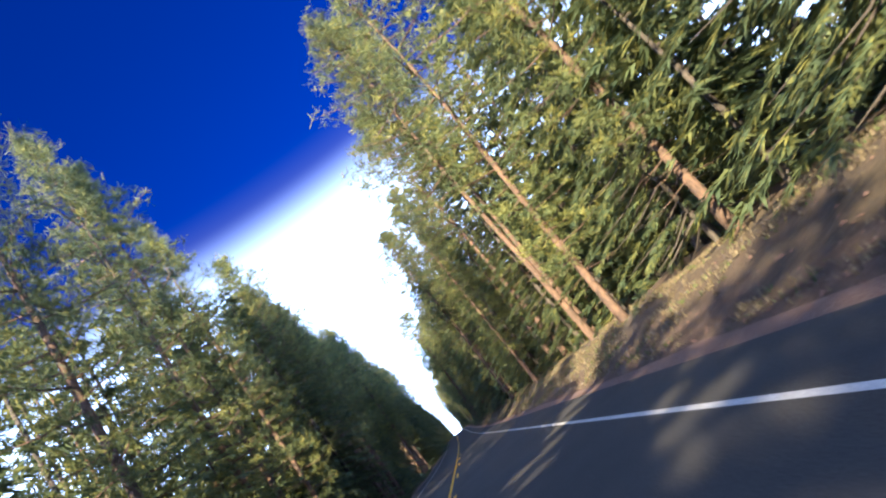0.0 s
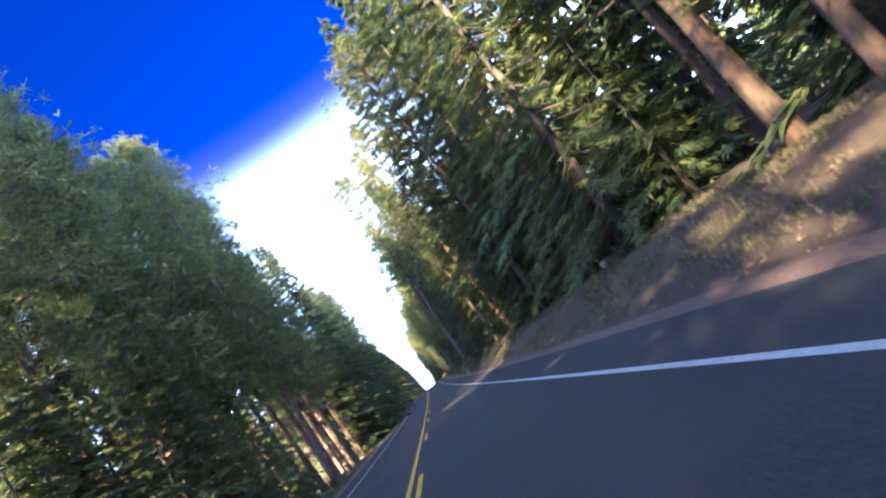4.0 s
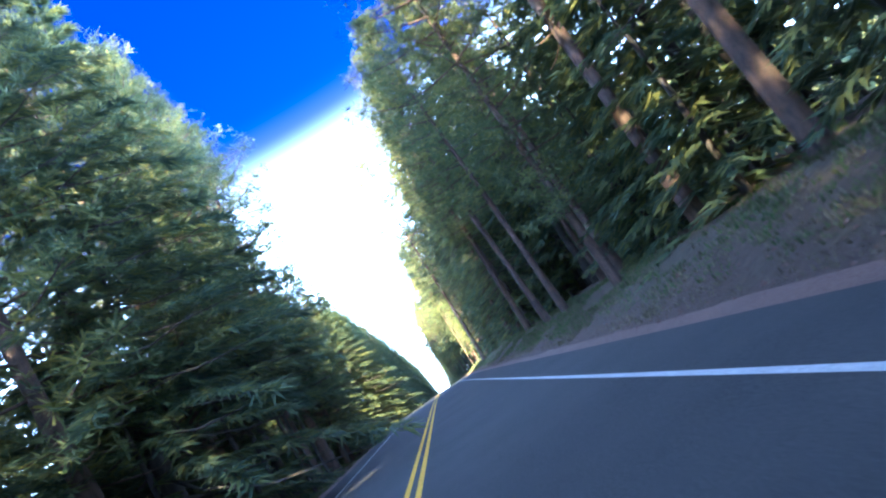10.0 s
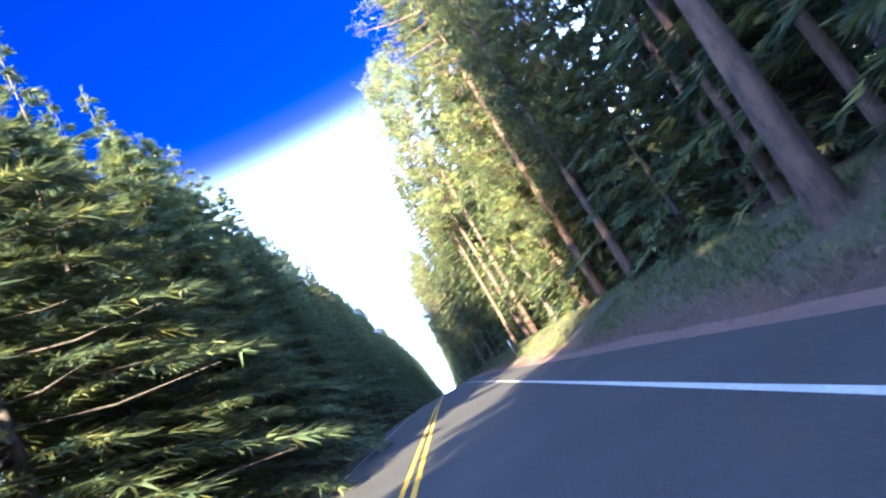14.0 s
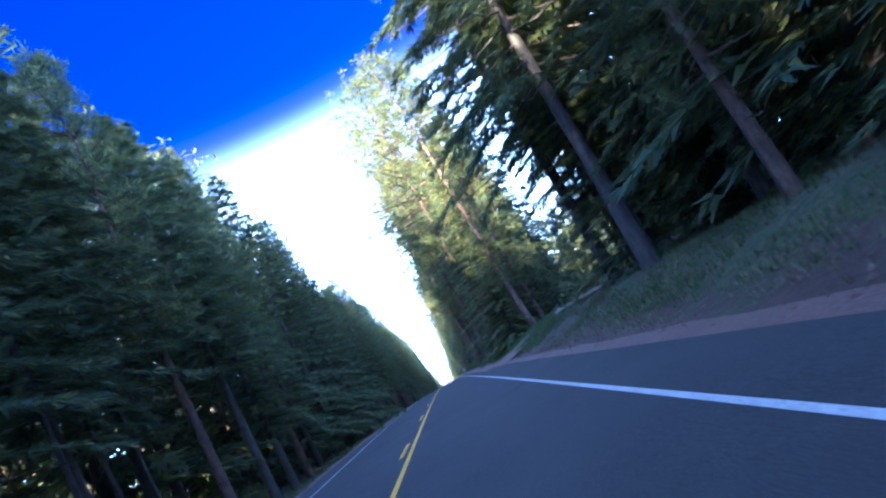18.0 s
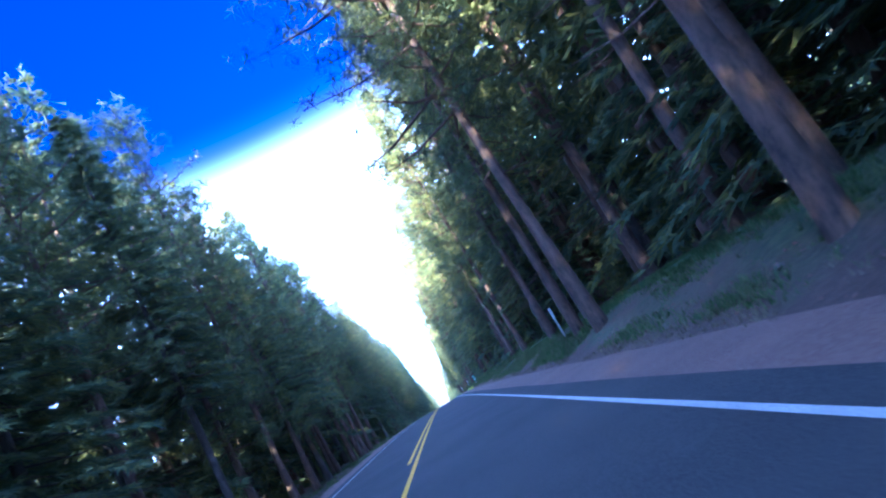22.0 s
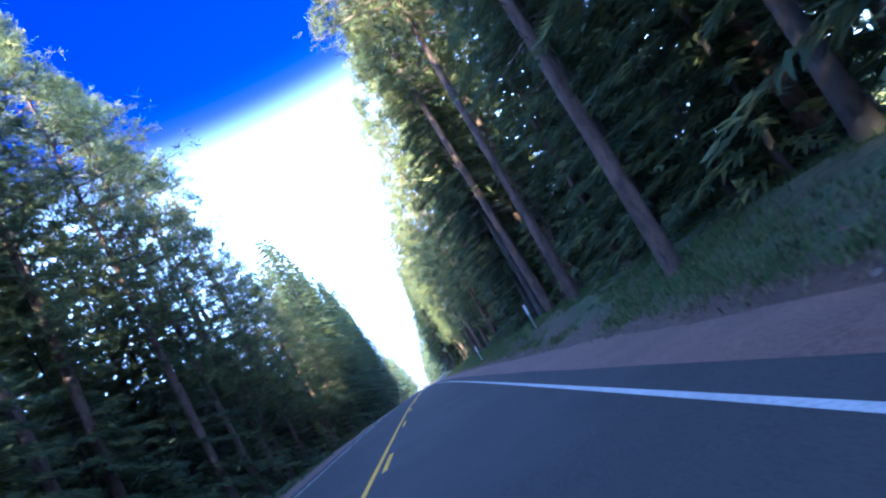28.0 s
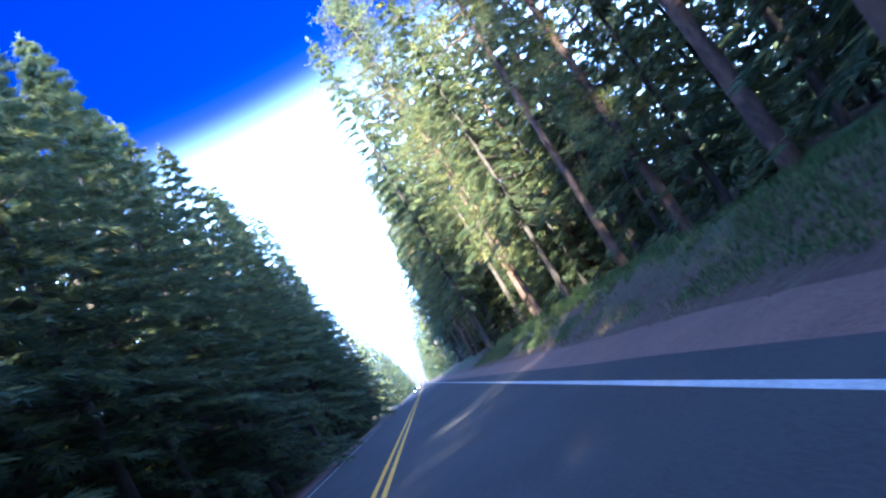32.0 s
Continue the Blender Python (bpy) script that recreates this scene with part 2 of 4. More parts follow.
M_POST = plain("white_plastic_post", (0.72, 0.72, 0.70), 0.5)
M_STEEL = plain("galvanised_steel", (0.45, 0.46, 0.47), 0.45, 0.8)
M_SIGN_WHITE = plain("white_sign_sheet", (0.70, 0.71, 0.72), 0.4, 0, 0.12)
M_SIGN_GREEN = plain("green_sign_sheet", (0.01, 0.28, 0.16), 0.4, 0, 0.15)
M_SIGN_BACK = plain("black_sign_print", (0.03, 0.03, 0.03), 0.5)
M_BAG = plain("yellow_plastic_bag", (0.62, 0.58, 0.03), 0.35, 0, 0.3)
M_BAG_GREEN = plain("lime_plastic_bag", (0.42, 0.55, 0.06), 0.35, 0, 0.3)
M_ORANGE = plain("rusty_orange_drum", (0.42, 0.16, 0.06), 0.7, 0, 0.5)
M_CAR_PAINT = plain("dark_car_paint", (0.04, 0.045, 0.05), 0.25, 0.3)
M_GLASS_DARK = plain("dark_car_glass", (0.02, 0.022, 0.025), 0.08)
M_RUBBER = plain("tyre_rubber", (0.02, 0.02, 0.02), 0.85)
M_LAMP, _n, _l, _b = material("headlamp_glow", 0.3)
_b.inputs["Emission Color"].default_value, _b.inputs["Emission Strength"].default_value = (1, 0.85, 0.65, 1), 25


# ---------------------------------------------------------------- the lie of the land
def lane_height(y):
    """Height of the road: level, then a long rise, then over a broad crest and down."""
    z = 0.0
    if y > 50:
        a = min(y, 190) - 50
        z += 0.85e-4 * a * a
        g = 1.7e-4 * a
        if y > 190:
            z += g * (min(y, 205) - 190)
            if y > 205:
                b = min(y, 560) - 205
                z += g * b - 0.85e-4 * b * b
                if y > 560:
                    z += (g - 1.7e-4 * 355) * (min(y, 1200) - 560)
    return z


def bank(x, y):
    """Rise of the ground beside the road above the road's own height."""
    a = abs(x) - 4.95
    if a <= 0:
        return -0.06
    k = min(a / 4.05, 1.0)
    lift = (0.95 if x > 0 else 0.12) * k * k * (3 - 2 * k)
    lift += min(max(a - 4.25, 0) * (0.05 if x > 0 else 0.01), 0.5)
    rough = min(a / 3, 1.0) * 0.22 * noise.noise((x * 0.22, y * 0.16, 3.1)) + min(a, 1.0) * 0.05 * noise.noise((x * 1.1, y * 1.1, 8.0))
    return -0.06 + lift + rough


def surface(x, y):
    return lane_height(y) + bank(x, y)


def mesh_object(name, verts, faces, mat, smooth=False, parent=None):
    me = bpy.data.meshes.new(name)
    me.from_pydata(verts, [], faces)
    me.materials.append(mat)
    if smooth:
        me.shade_smooth()
    ob = new(name, me)
    if parent is not None:
        ob.parent = parent
    return ob


def part(name, bm, mat, parent=None, label="", smooth=False):
    me = bpy.data.meshes.new(name)
    bm.to_mesh(me)
    bm.free()
    me.materials.append(mat)
    if smooth:
        me.shade_smooth()
    ob = new(name, me)
    ob.parent = parent
    return tagged(ob, label=label)


def grid_sheet(name, xs, ys, height, mat):
    verts = [(x, y, height(x, y)) for y in ys for x in xs]
    w = len(xs)
    faces = [(j * w + i, j * w + i + 1, (j + 1) * w + i + 1, (j + 1) * w + i) for j in range(len(ys) - 1) for i in range(w - 1)]
    return mesh_object(name, verts, faces, mat, True)


side = [4.7, 5.0, 5.3, 5.8, 6.4, 7.2, 8.2, 9.5, 11, 13, 16, 20, 26, 34, 45, 60, 90, 150, 300, 700, 1500]
GX = [-s for s in reversed(side)] + [0] + side
GY = [-600, -300, -120, -60] + [-40 + 1.6 * i for i in range(430)] + [655, 670, 690, 720, 760, 820, 900, 1000, 1200, 1500, 2200, 3200]
ground = tagged(grid_sheet("ground", GX, GY, surface, M_GROUND), "forest floor of brown needle litter with a green verge", "ground", kind="structure")

RY = [-60 + 4 * i for i in range(190)] + [700 + 25 * i for i in range(24)]


def strip(name, x0, x1, lift, mat, thick=0.0, waver=0.0, y0=-1000, y1=5000):
    """A band along the road with real edges."""
    verts, faces = [], []
    ys = [max(y0, RY[0])] + [y for y in RY if y0 < y < y1 and y > RY[0]] + ([y1] if y1 < RY[-1] else [])
    for y in ys:
        z = lane_height(y) + lift
        e0, e1 = (waver * noise.noise((y * 0.3, s, 1.7)) + waver * 0.5 * noise.noise((y * 1.3, s, 4.7)) for s in (x0, x1))
        verts += [(x0 + e0, y, z), (x1 + e1, y, z), (x0 + e0, y, z - thick), (x1 + e1, y, z - thick)]
    for j in range(len(ys) - 1):
        a, b = 4 * j, 4 * j + 4
        faces += [(a, a + 1, b + 1, b), (a + 2, a, b, b + 2), (a + 1, a + 3, b + 3, b + 1)]
    return mesh_object(name, verts, faces, mat)


tagged(strip("road", -4.1, 4.1, 0.0, M_ASPHALT, 0.10, 0.06), "grey asphalt two-lane country road, worn and patched", "road", kind="structure")
for s in (-1, 1):
    a, b = sorted((s * 3.95, s * 4.85))
    tagged(strip("paved_shoulder", a, b, -0.004, M_ASPHALT, 0.10, 0.05, y1=348), "grey asphalt shoulder outside the white edge line", "road shoulder", kind="structure")
    a, b = sorted((s * 4.0, s * 5.65))
    tagged(strip("road_shoulder", a, b, -0.02, M_GRAVEL, 0.08, 0.22), "reddish cinder gravel shoulder along the road", "road shoulder", kind="structure")
    a, b = sorted((s * 3.45, s * 3.55))
    tagged(strip("edge_line", a, b, 0.004, M_WHITE_LINE), "solid white painted edge line, slightly worn", "road marking", kind="structure")

# The middle is a pair of yellow lines, of which one or the other is broken on some stretches
BROKEN = [(1, -60, 176), (-1, 292, 392), (1, 484, 530)]
for s in (-1, 1):
    a, b = sorted((s * 0.07, s * 0.19))
    stops = sorted([q for g in BROKEN if g[0] == s for q in g[1:]])
    edges = [-60] + stops + [1280]
    for y0, y1 in zip(edges[0::2], edges[1::2]):
        if y1 > y0:
            tagged(strip("centre_line", a, b, 0.004, M_YELLOW_LINE, y0=y0, y1=y1), "solid yellow painted centre line, one of a pair", "road marking", kind="structure")
    for g in BROKEN:
        if g[0] == s:
            y = g[1] + 5
            while y + 3 < g[2]:
                tagged(strip("centre_dash", a, b, 0.004, M_YELLOW_LINE, y0=y, y1=y + 3.05), "short yellow painted dash of a broken line", "road marking", "yellow dashes", "structure")
                y += 12.2


# ---------------------------------------------------------------- trees
def tube(verts, faces, path, sides=7):
    """Adds a tapered tube along (point, radius) pairs."""
    base = len(verts)
    for p, r in path:
        for i in range(sides):
            a = 2 * math.pi * i / sides
            k = r * (1 + 0.10 * math.sin(5 * a + p[2] * 0.9))
            verts.append((p[0] + k * math.cos(a), p[1] + k * math.sin(a), p[2]))
    for j in range(len(path) - 1):
        for i in range(sides):
            k = (i + 1) % sides
            faces.append((base + j * sides + i, base + j * sides + k, base + (j + 1) * sides + k, base + (j + 1) * sides + i))


def limb(verts, faces, a, b, r0, r1):
    """A thin three-sided limb from a to b, sagging in the middle."""
    base = len(verts)
    d = (b - a).normalized()
    u = d.orthogonal().normalized()
    v = d.cross(u)
    mid = (a + b) / 2 + Vector((0, 0, -0.05 * (b - a).length))
    for p, r in ((a, r0), (mid, (r0 + r1) / 2), (b, r1)):
        for i in range(3):
            t = 2.094 * i
            verts.append(tuple(p + r * (math.cos(t) * u + math.sin(t) * v)))
    for j in range(2):
        for i in range(3):
            k = (i + 1) % 3
            faces.append((base + 3 * j + i, base + 3 * j + k, base + 3 * j + 3 + k, base + 3 * j + 3 + i))


def trunk_path(rng, h, r, lean=0.25):
    ph = rng.uniform(0, 6)
    out = [((0, 0, -0.5), r * 1.5), ((0, 0, 0.15), r * 1.25)]
    for i in range(1, 9):
        z = h * i / 8
        s = lean * math.sin(ph + i * 0.7) * (i / 8)
        out.append(((s, s * 0.6, z), max(r * (1 - (i / 8) ** 1.15 * 0.96), 0.02)))
    return out


def tuft(verts, faces, c, size, rng, count, width=0.11):
    """A star of needle bundles round one heart: spikes and narrow fans by turns."""
    heart = len(verts)
    k = size * (0.07 if count > 13 else 0.10)
    verts.extend([(c.x + k, c.y, c.z - k), (c.x - k * 0.6, c.y + k, c.z), (c.x - k * 0.6, c.y - k, c.z + k)])
    for i in range(count):
        d = Vector((rng.gauss(0, 1), rng.gauss(0, 1), rng.gauss(0.25, 0.8))).normalized()
        q, e = len(verts), c + d * size * rng.uniform(0.7, 1.25)
        h = heart + i % 3
        if i % 2:
            verts.append(tuple(e))
            faces.append((h, heart + (i + 1) % 3, q))
        else:
            w = d.orthogonal().normalized() * size * width
            w.rotate(Matrix.Rotation(rng.uniform(0, 6.28), 3, d))
            verts.extend([tuple(e + w), tuple(e - w * 0.7)])
            faces.append((h, q, q + 1))


def blade(verts, faces, c, d, length, width, rng):
    """One needle-clad twig: two narrow spikes that part from one foot, bent down at their tips."""
    w = d.cross(Vector((0, 0, 1)))
    if w.length < 0.05:
        w = Vector((1, 0, 0))
    w = w.normalized()
    w.rotate(Matrix.Rotation(rng.uniform(-0.9, 0.9), 3, d))
    part_by = rng.uniform(0.22, 0.5)
    q = len(verts)
    verts.extend([tuple(c + w * width), tuple(c - w * width), tuple(c + d * length * 0.12),
                  tuple(c + (d + w * part_by) * length * rng.uniform(0.7, 1.0) + Vector((0, 0, -0.16 * length))),
                  tuple(c + (d - w * part_by * 0.5) * length + Vector((0, 0, -0.16 * length)))])
    faces.extend([(q, q + 2, q + 3), (q + 2, q + 1, q + 4)])


def tree_object(name, tv, tf, cv, cf, bark, leaf):
    root = new(name)
    mesh_object("trunk", tv, tf, bark, True, root)
    mesh_object("crown", cv, cf, leaf, False, root)
    return root


def pine_shape(seed, h, spread, bare, branches=66, tufts=11, blades=12, size=1.0, limbs=True):
    """Ponderosa habit: long bare bole, upswept limbs that end in tufts."""
    rng = random.Random(seed)
    tv, tf, cv, cf = [], [], [], []
    tube(tv, tf, trunk_path(rng, h, 0.0066 * h + 0.03), 9)
    lumps = [(rng.uniform(0, 6.28), rng.uniform(0.1, 0.9), rng.uniform(0.6, 1.25)) for _ in range(7)]
    for i in range(branches):
        f = bare + (1 - bare) * (i + rng.random()) / branches
        g = (f - bare) / (1 - bare)
        a = i * 2.4 + rng.uniform(-0.6, 0.6)
        near = min(lumps, key=lambda q: abs(math.atan2(math.sin(a - q[0]), math.cos(a - q[0]))) + 3 * abs(g - q[1]))
        length = spread * (0.50 + 0.62 * math.sin(min(g * 1.25 + 0.35, 1.57))) * (1 - g ** 3.2 * 0.85) * rng.uniform(0.6, 1.1) * near[2]
        start = Vector((0, 0, f * h * 0.98))
        rise = -0.12 + 0.55 * g + rng.uniform(-0.12, 0.15)
        end = start + Vector((math.cos(a), math.sin(a), rise)) * length
        if limbs:
            limb(tv, tf, start, end, 0.022 + 0.014 * length, 0.012)
        for k in range(tufts):
            u = 0.30 + 0.72 * (k + rng.random()) / tufts
            out = 0.15 * length * (1.15 - u) + 0.26
            c = start.lerp(end, u) + Vector((rng.gauss(0, out), rng.gauss(0, out), rng.gauss(0.08, 0.24)))
            tuft(cv, cf, c, rng.uniform(0.36, 0.66) * size, rng, blades, 0.06 if blades > 9 else 0.2)
    for _ in range(9):
        z = h * rng.uniform(bare * 0.3, bare)
        a = rng.uniform(0, 6.28)
        s = Vector((0, 0, z))
        limb(tv, tf, s, s + Vector((math.cos(a), math.sin(a), -0.15)) * rng.uniform(0.8, 2.2), 0.03, 0.008)
    return tv, tf, cv, cf


def fir_shape(seed, h, spread, bare, branches=110, twigs=10, blades=3, size=1.0, limbs=True, reach=0.8):
    """Fir habit: a cone of drooping layered sprays."""
    rng = random.Random(seed)
    tv, tf, cv, cf = [], [], [], []
    tube(tv, tf, trunk_path(rng, h, 0.0062 * h + 0.03, 0.12), 8)
    for i in range(branches):
        g = ((i + rng.random()) / branches) ** 1.10
        f = bare + (1 - bare) * g
        length = (spread * (1 - g) ** 0.80 + 0.18) * rng.uniform(0.62, 1.18)
        a = i * 2.4 + rng.uniform(-0.4, 0.4)
        out = Vector((math.cos(a), math.sin(a), 0))
        across = Vector((-out.y, out.x, 0))
        start = Vector((0, 0, f * h * 0.985))
        tip = start + out * length + Vector((0, 0, (0.35 * g - 0.34) * length))
        if limbs and length > 1.2:
            limb(tv, tf, start, start.lerp(tip, 0.85), 0.012 + 0.010 * length, 0.008)
        n = max(4, int(twigs * (0.4 + 0.6 * length / spread)))
        for k in range(n):
            u = 0.12 + 0.88 * (k + rng.random() * 0.8) / n
            c = start.lerp(tip, u) + Vector((0, 0, 0.10 * length * math.sin(u * 3.0)))
            s = min(0.32 + 0.22 * length * (1 - u), reach) * rng.uniform(0.75, 1.2)
            for b in range(blades):
                sign = 1 if (k + b) % 2 else -1
                d = (out * rng.uniform(0.5, 1.2) + across * sign * rng.uniform(0.2, 1.0) + Vector((0, 0, rng.uniform(-0.6, 0.12)))).normalized()
                blade(cv, cf, c + d * s * 0.1 * b, d, s * 1.25, (0.062 + 0.07 * s) * size, rng)
    for k in range(12):
        a = rng.uniform(0, 6.28)
        blade(cv, cf, Vector((0, 0, h * (0.96 + 0.004 * k))), Vector((math.cos(a) * 0.6, math.sin(a) * 0.6, 0.8)).normalized(), 0.4, 0.05, rng)
    return tv, tf, cv, cf


def shrub(seed, h, spread):
    rng = random.Random(seed)
    tv, tf, cv, cf = [], [], [], []
    for i in range(11):
        a = i * 2.4
        tip = Vector((math.cos(a) * spread * rng.uniform(0.3, 1), math.sin(a) * spread * rng.uniform(0.3, 1), h * rng.uniform(0.5, 1)))
        limb(tv, tf, Vector((0, 0, -0.1)), tip, 0.025, 0.006)
        for _ in range(17):
            c = tip * rng.uniform(0.4, 1.0) + Vector((rng.gauss(0, 0.22), rng.gauss(0, 0.22), rng.gauss(0, 0.2))) * spread
            tuft(cv, cf, c, rng.uniform(0.10, 0.20), rng, 9, 0.13)
    return tree_object("shrub", tv, tf, cv, cf, M_BARK_FIR, M_SHRUB)


def pine_tree(*args):
    return tree_object("pine_tree", *pine_shape(*args), M_BARK_PINE, M_PINE)


def fir_tree(*args):
    return tree_object("fir_tree", *fir_shape(*args), M_BARK_FIR, M_FIR)


def small_fir(name, *args):
    return tree_object(name, *fir_shape(*args), M_BARK_FIR, M_FIR)


PINES = [pine_tree(11 + i, 28, s, b, 80, 17, 16, 0.74) for i, (s, b) in enumerate(((3.9, 0.24), (3.4, 0.34), (4.3, 0.16), (3.2, 0.14), (3.8, 0.46)))]
PINES.append(pine_tree(19, 28, 6.4, 0.30, 84, 20, 16, 0.74))
FIRS = [fir_tree(31 + i, 26, s, b, 150, 27, 5, 0.52, True, 0.35) for i, (s, b) in enumerate(((3.7, 0.07), (3.2, 0.14), (4.3, 0.04), (3.4, 0.22), (3.0, 0.30)))]
YOUNG = [small_fir("young_fir", 51 + i, 9, s, 0.03, 64, 11, 4, 0.85, True, 0.42) for i, s in enumerate((2.2, 1.8))]
BROAD = [small_fir("broad_fir", 61 + i, 14, s, 0.02, 140, 22, 6, 0.46, True, 0.32) for i, s in enumerate((3.6, 3.0))]
SHRUBS = [shrub(91 + i, 1.5, 1.1) for i in range(3)]
TEXTS = {
    "pine": ("tall ponderosa pine with orange bark and tufted needles", "pine tree"),
    "fir": ("tall dark green fir with drooping layered branches", "fir tree"),
    "broad": ("half-grown yellow-green fir with dense branches to the ground", "fir tree"),
    "young": ("young green fir branched down to the ground", "fir tree"),
    "shrub": ("low leafy green shrub at the forest edge", "shrub"),
}
KINDS = {"pine": (PINES, 28), "fir": (FIRS, 26), "young": (YOUNG, 9), "broad": (BROAD, 14), "shrub": (SHRUBS, 1.5)}
first = {}          # where each model tree itself goes, once all its copies are made
place_rng = random.Random(5)


def plant(kind, x, y, h, wide=1.0, which=None, group="roadside trees", label=""):
    """Sets one tree of that kind, h metres high, with its foot on the ground."""
    protos, size = KINDS[kind]
    i = place_rng.randrange(min(len(protos), 5)) if which is None else which
    k = h / size
    lean = place_rng.uniform(-1.5, 1.5), place_rng.uniform(-1.5, 1.5)
    w = wide * k ** 0.6 if kind != "shrub" else wide * k
    m = pose(x, y, surface(x, y) - 0.05, lean[0], lean[1], place_rng.uniform(0, 360)) @ Matrix.Diagonal((w, w, k, 1))
    ob = protos[i]
    if (kind, i) in first:
        ob = copy_thing(ob, m)
    else:
        first[(kind, i)] = (ob, m)
    return tagged(ob, label or TEXTS[kind][0], TEXTS[kind][1], group)


# Narrow breaks in the woods on the left, in line with the sun, as (where they meet the middle of the road, half width)
SHAFTS = [(42.5, 1.8), (57.5, 1.4), (199.4, 2.2), (236.0, 2.2), (554.5, 2.2)]


def open_height(x, y, h):
    """The height to which a tree at this spot may grow and still let the sun through the breaks."""
    if x < 0:
        along = -x / math.sin(SUN_AZ - math.pi)
        for y0, half in SHAFTS:
            if abs(x * math.cos(SUN_AZ - math.pi) - (y - y0) * math.sin(SUN_AZ - math.pi)) < half:
                h = min(h, max(0.85 * along * math.tan(SUN_EL), 3.0))
    return h


def span(table, y):
    """Reads a value off a table of (from y, value) steps."""
    h = table[0][1]
    for y0, v in table:
        if y >= y0:
            h = v
    return h


# Heights of the front rows along the road, as (from y, metres)
LEFT_TOPS = [(-40, 27), (20, 29), (60, 31), (120, 33), (158, 34), (170, 34), (215, 33), (229, 18), (262, 23), (285, 27), (330, 25), (345, 28),
             (372, 26), (378, 19), (390, 24), (430, 26), (478, 26), (503, 22), (515, 16), (548, 27), (570, 33), (640, 30)]
RIGHT_TOPS = [(-40, 22), (60, 24), (85, 28), (112, 24), (150, 30), (190, 22), (222, 28), (245, 23), (300, 24), (330, 29), (372, 30), (405, 25), (425, 27), (510, 28), (545, 23), (553, 19),
              (585, 29), (640, 28)]
LEFT_FIR = [(-40, 0.3), (20, 0.15), (110, 0.4), (158, 1.0), (168, 0.4), (229, 1.0), (262, 0.95), (300, 0.6), (372, 0.3), (480, 0.2), (548, 1.0), (640, 0.5)]
RIGHT_FIR = [(-40, 0.5), (85, 0.5), (150, 0.3), (250, 0.75), (330, 0.9), (352, 0.0), (410, 0.5), (450, 0.7), (540, 0.5), (570, 0.6)]
LEFT_NEAR = [(-40, 7.6), (60, 7.2), (120, 7.0), (225, 7.6), (300, 7.2)]
RIGHT_NEAR = [(-40, 8.2), (140, 7.8), (222, 9.4), (250, 8.8), (330, 8.6), (354, 7.0), (400, 8.0), (520, 8.2)]
LEFT_WIDE = [(-40, 1.05), (60, 1.15), (120, 1.25), (225, 1.35), (290, 1.05)]
RIGHT_WIDE = [(-40, 1.0)]
# Breaks in the rows, as (side, from y, to y): the drive, and two sunny clearings across the road
GAPS = [(1, 336, 349), (-1, 224, 262), (-1, 121, 156)]
# Stretches on the left where the trees are young and let the sun in, as (from y, to y, height)
LOW_STRETCHES = [(-34, 3, 15), (12, 18, 9), (46, 52, 10), (78, 87, 10), (107, 113, 11), (466, 471, 11), (482, 486, 11), (523, 529, 11)]

# Single trees that stand out: (kind, x, y, height, width, shape)
LANDMARKS = [
    ("pine", 10.0, 33.0, 24, 1.0, 4), ("pine", 11.0, 65.5, 25, 1.0, 4), ("pine", 9.6, 79.0, 27, 1.0, 1), ("pine", 7.0, 150.5, 31, 1.5, 4),
    ("pine", 9.2, 145.0, 26, 0.8, 1), ("pine", 12.0, 256.0, 25, 0.8, 4),
    ("pine", 10.5, 252.5, 24, 0.8, 4), ("pine", 11.2, 249.5, 25, 0.8, 1), ("fir", 10.6, 241.0, 25, 1.0, 3), ("pine", 7.2, 246.5, 30, 0.95, 5),
    ("pine", 8.6, 296.0, 26, 0.9, 4), ("pine", 9.2, 291.5, 27, 1.1, 4), ("pine", 9.4, 288.5, 27, 1.1, 4),
    ("fir", 9.5, 331.0, 32, 1.15, 3), ("fir", 12.0, 334.5, 30, 1.1, 1), ("fir", 8.8, 325.0, 31, 1.1, 3),
]



def row(side_sign, tops, firs, nears, wides, step, y0, y1, jitter):
    y = y0
    while y < y1:
        y += step * place_rng.uniform(0.65, 1.35)
        x = side_sign * (span(nears, y) + abs(place_rng.gauss(0, jitter)))
        if any(s == side_sign and a < y < b for s, a, b in GAPS) or crowded(side_sign, y):
            continue
        kind = "fir" if place_rng.random() < span(firs, y) else "pine"
        top = span(tops, y)
        if side_sign < 0:
            for a, b, low in LOW_STRETCHES:
                if a < y < b:
                    kind, top = "broad", low
                    x -= 1.2
        grown = open_height(x, y, top)
        if grown < top - 4:
            kind, top = "broad", grown
        if side_sign > 0 and kind == "fir":
            x += 0.9
        which = place_rng.choice((1, 3, 4) if y > 222 else (0, 1, 2)) if kind == "fir" and side_sign > 0 else None
        plant(kind, x, y, top * place_rng.uniform(0.76, 1.04), span(wides, y) * place_rng.uniform(0.88, 1.12), which)


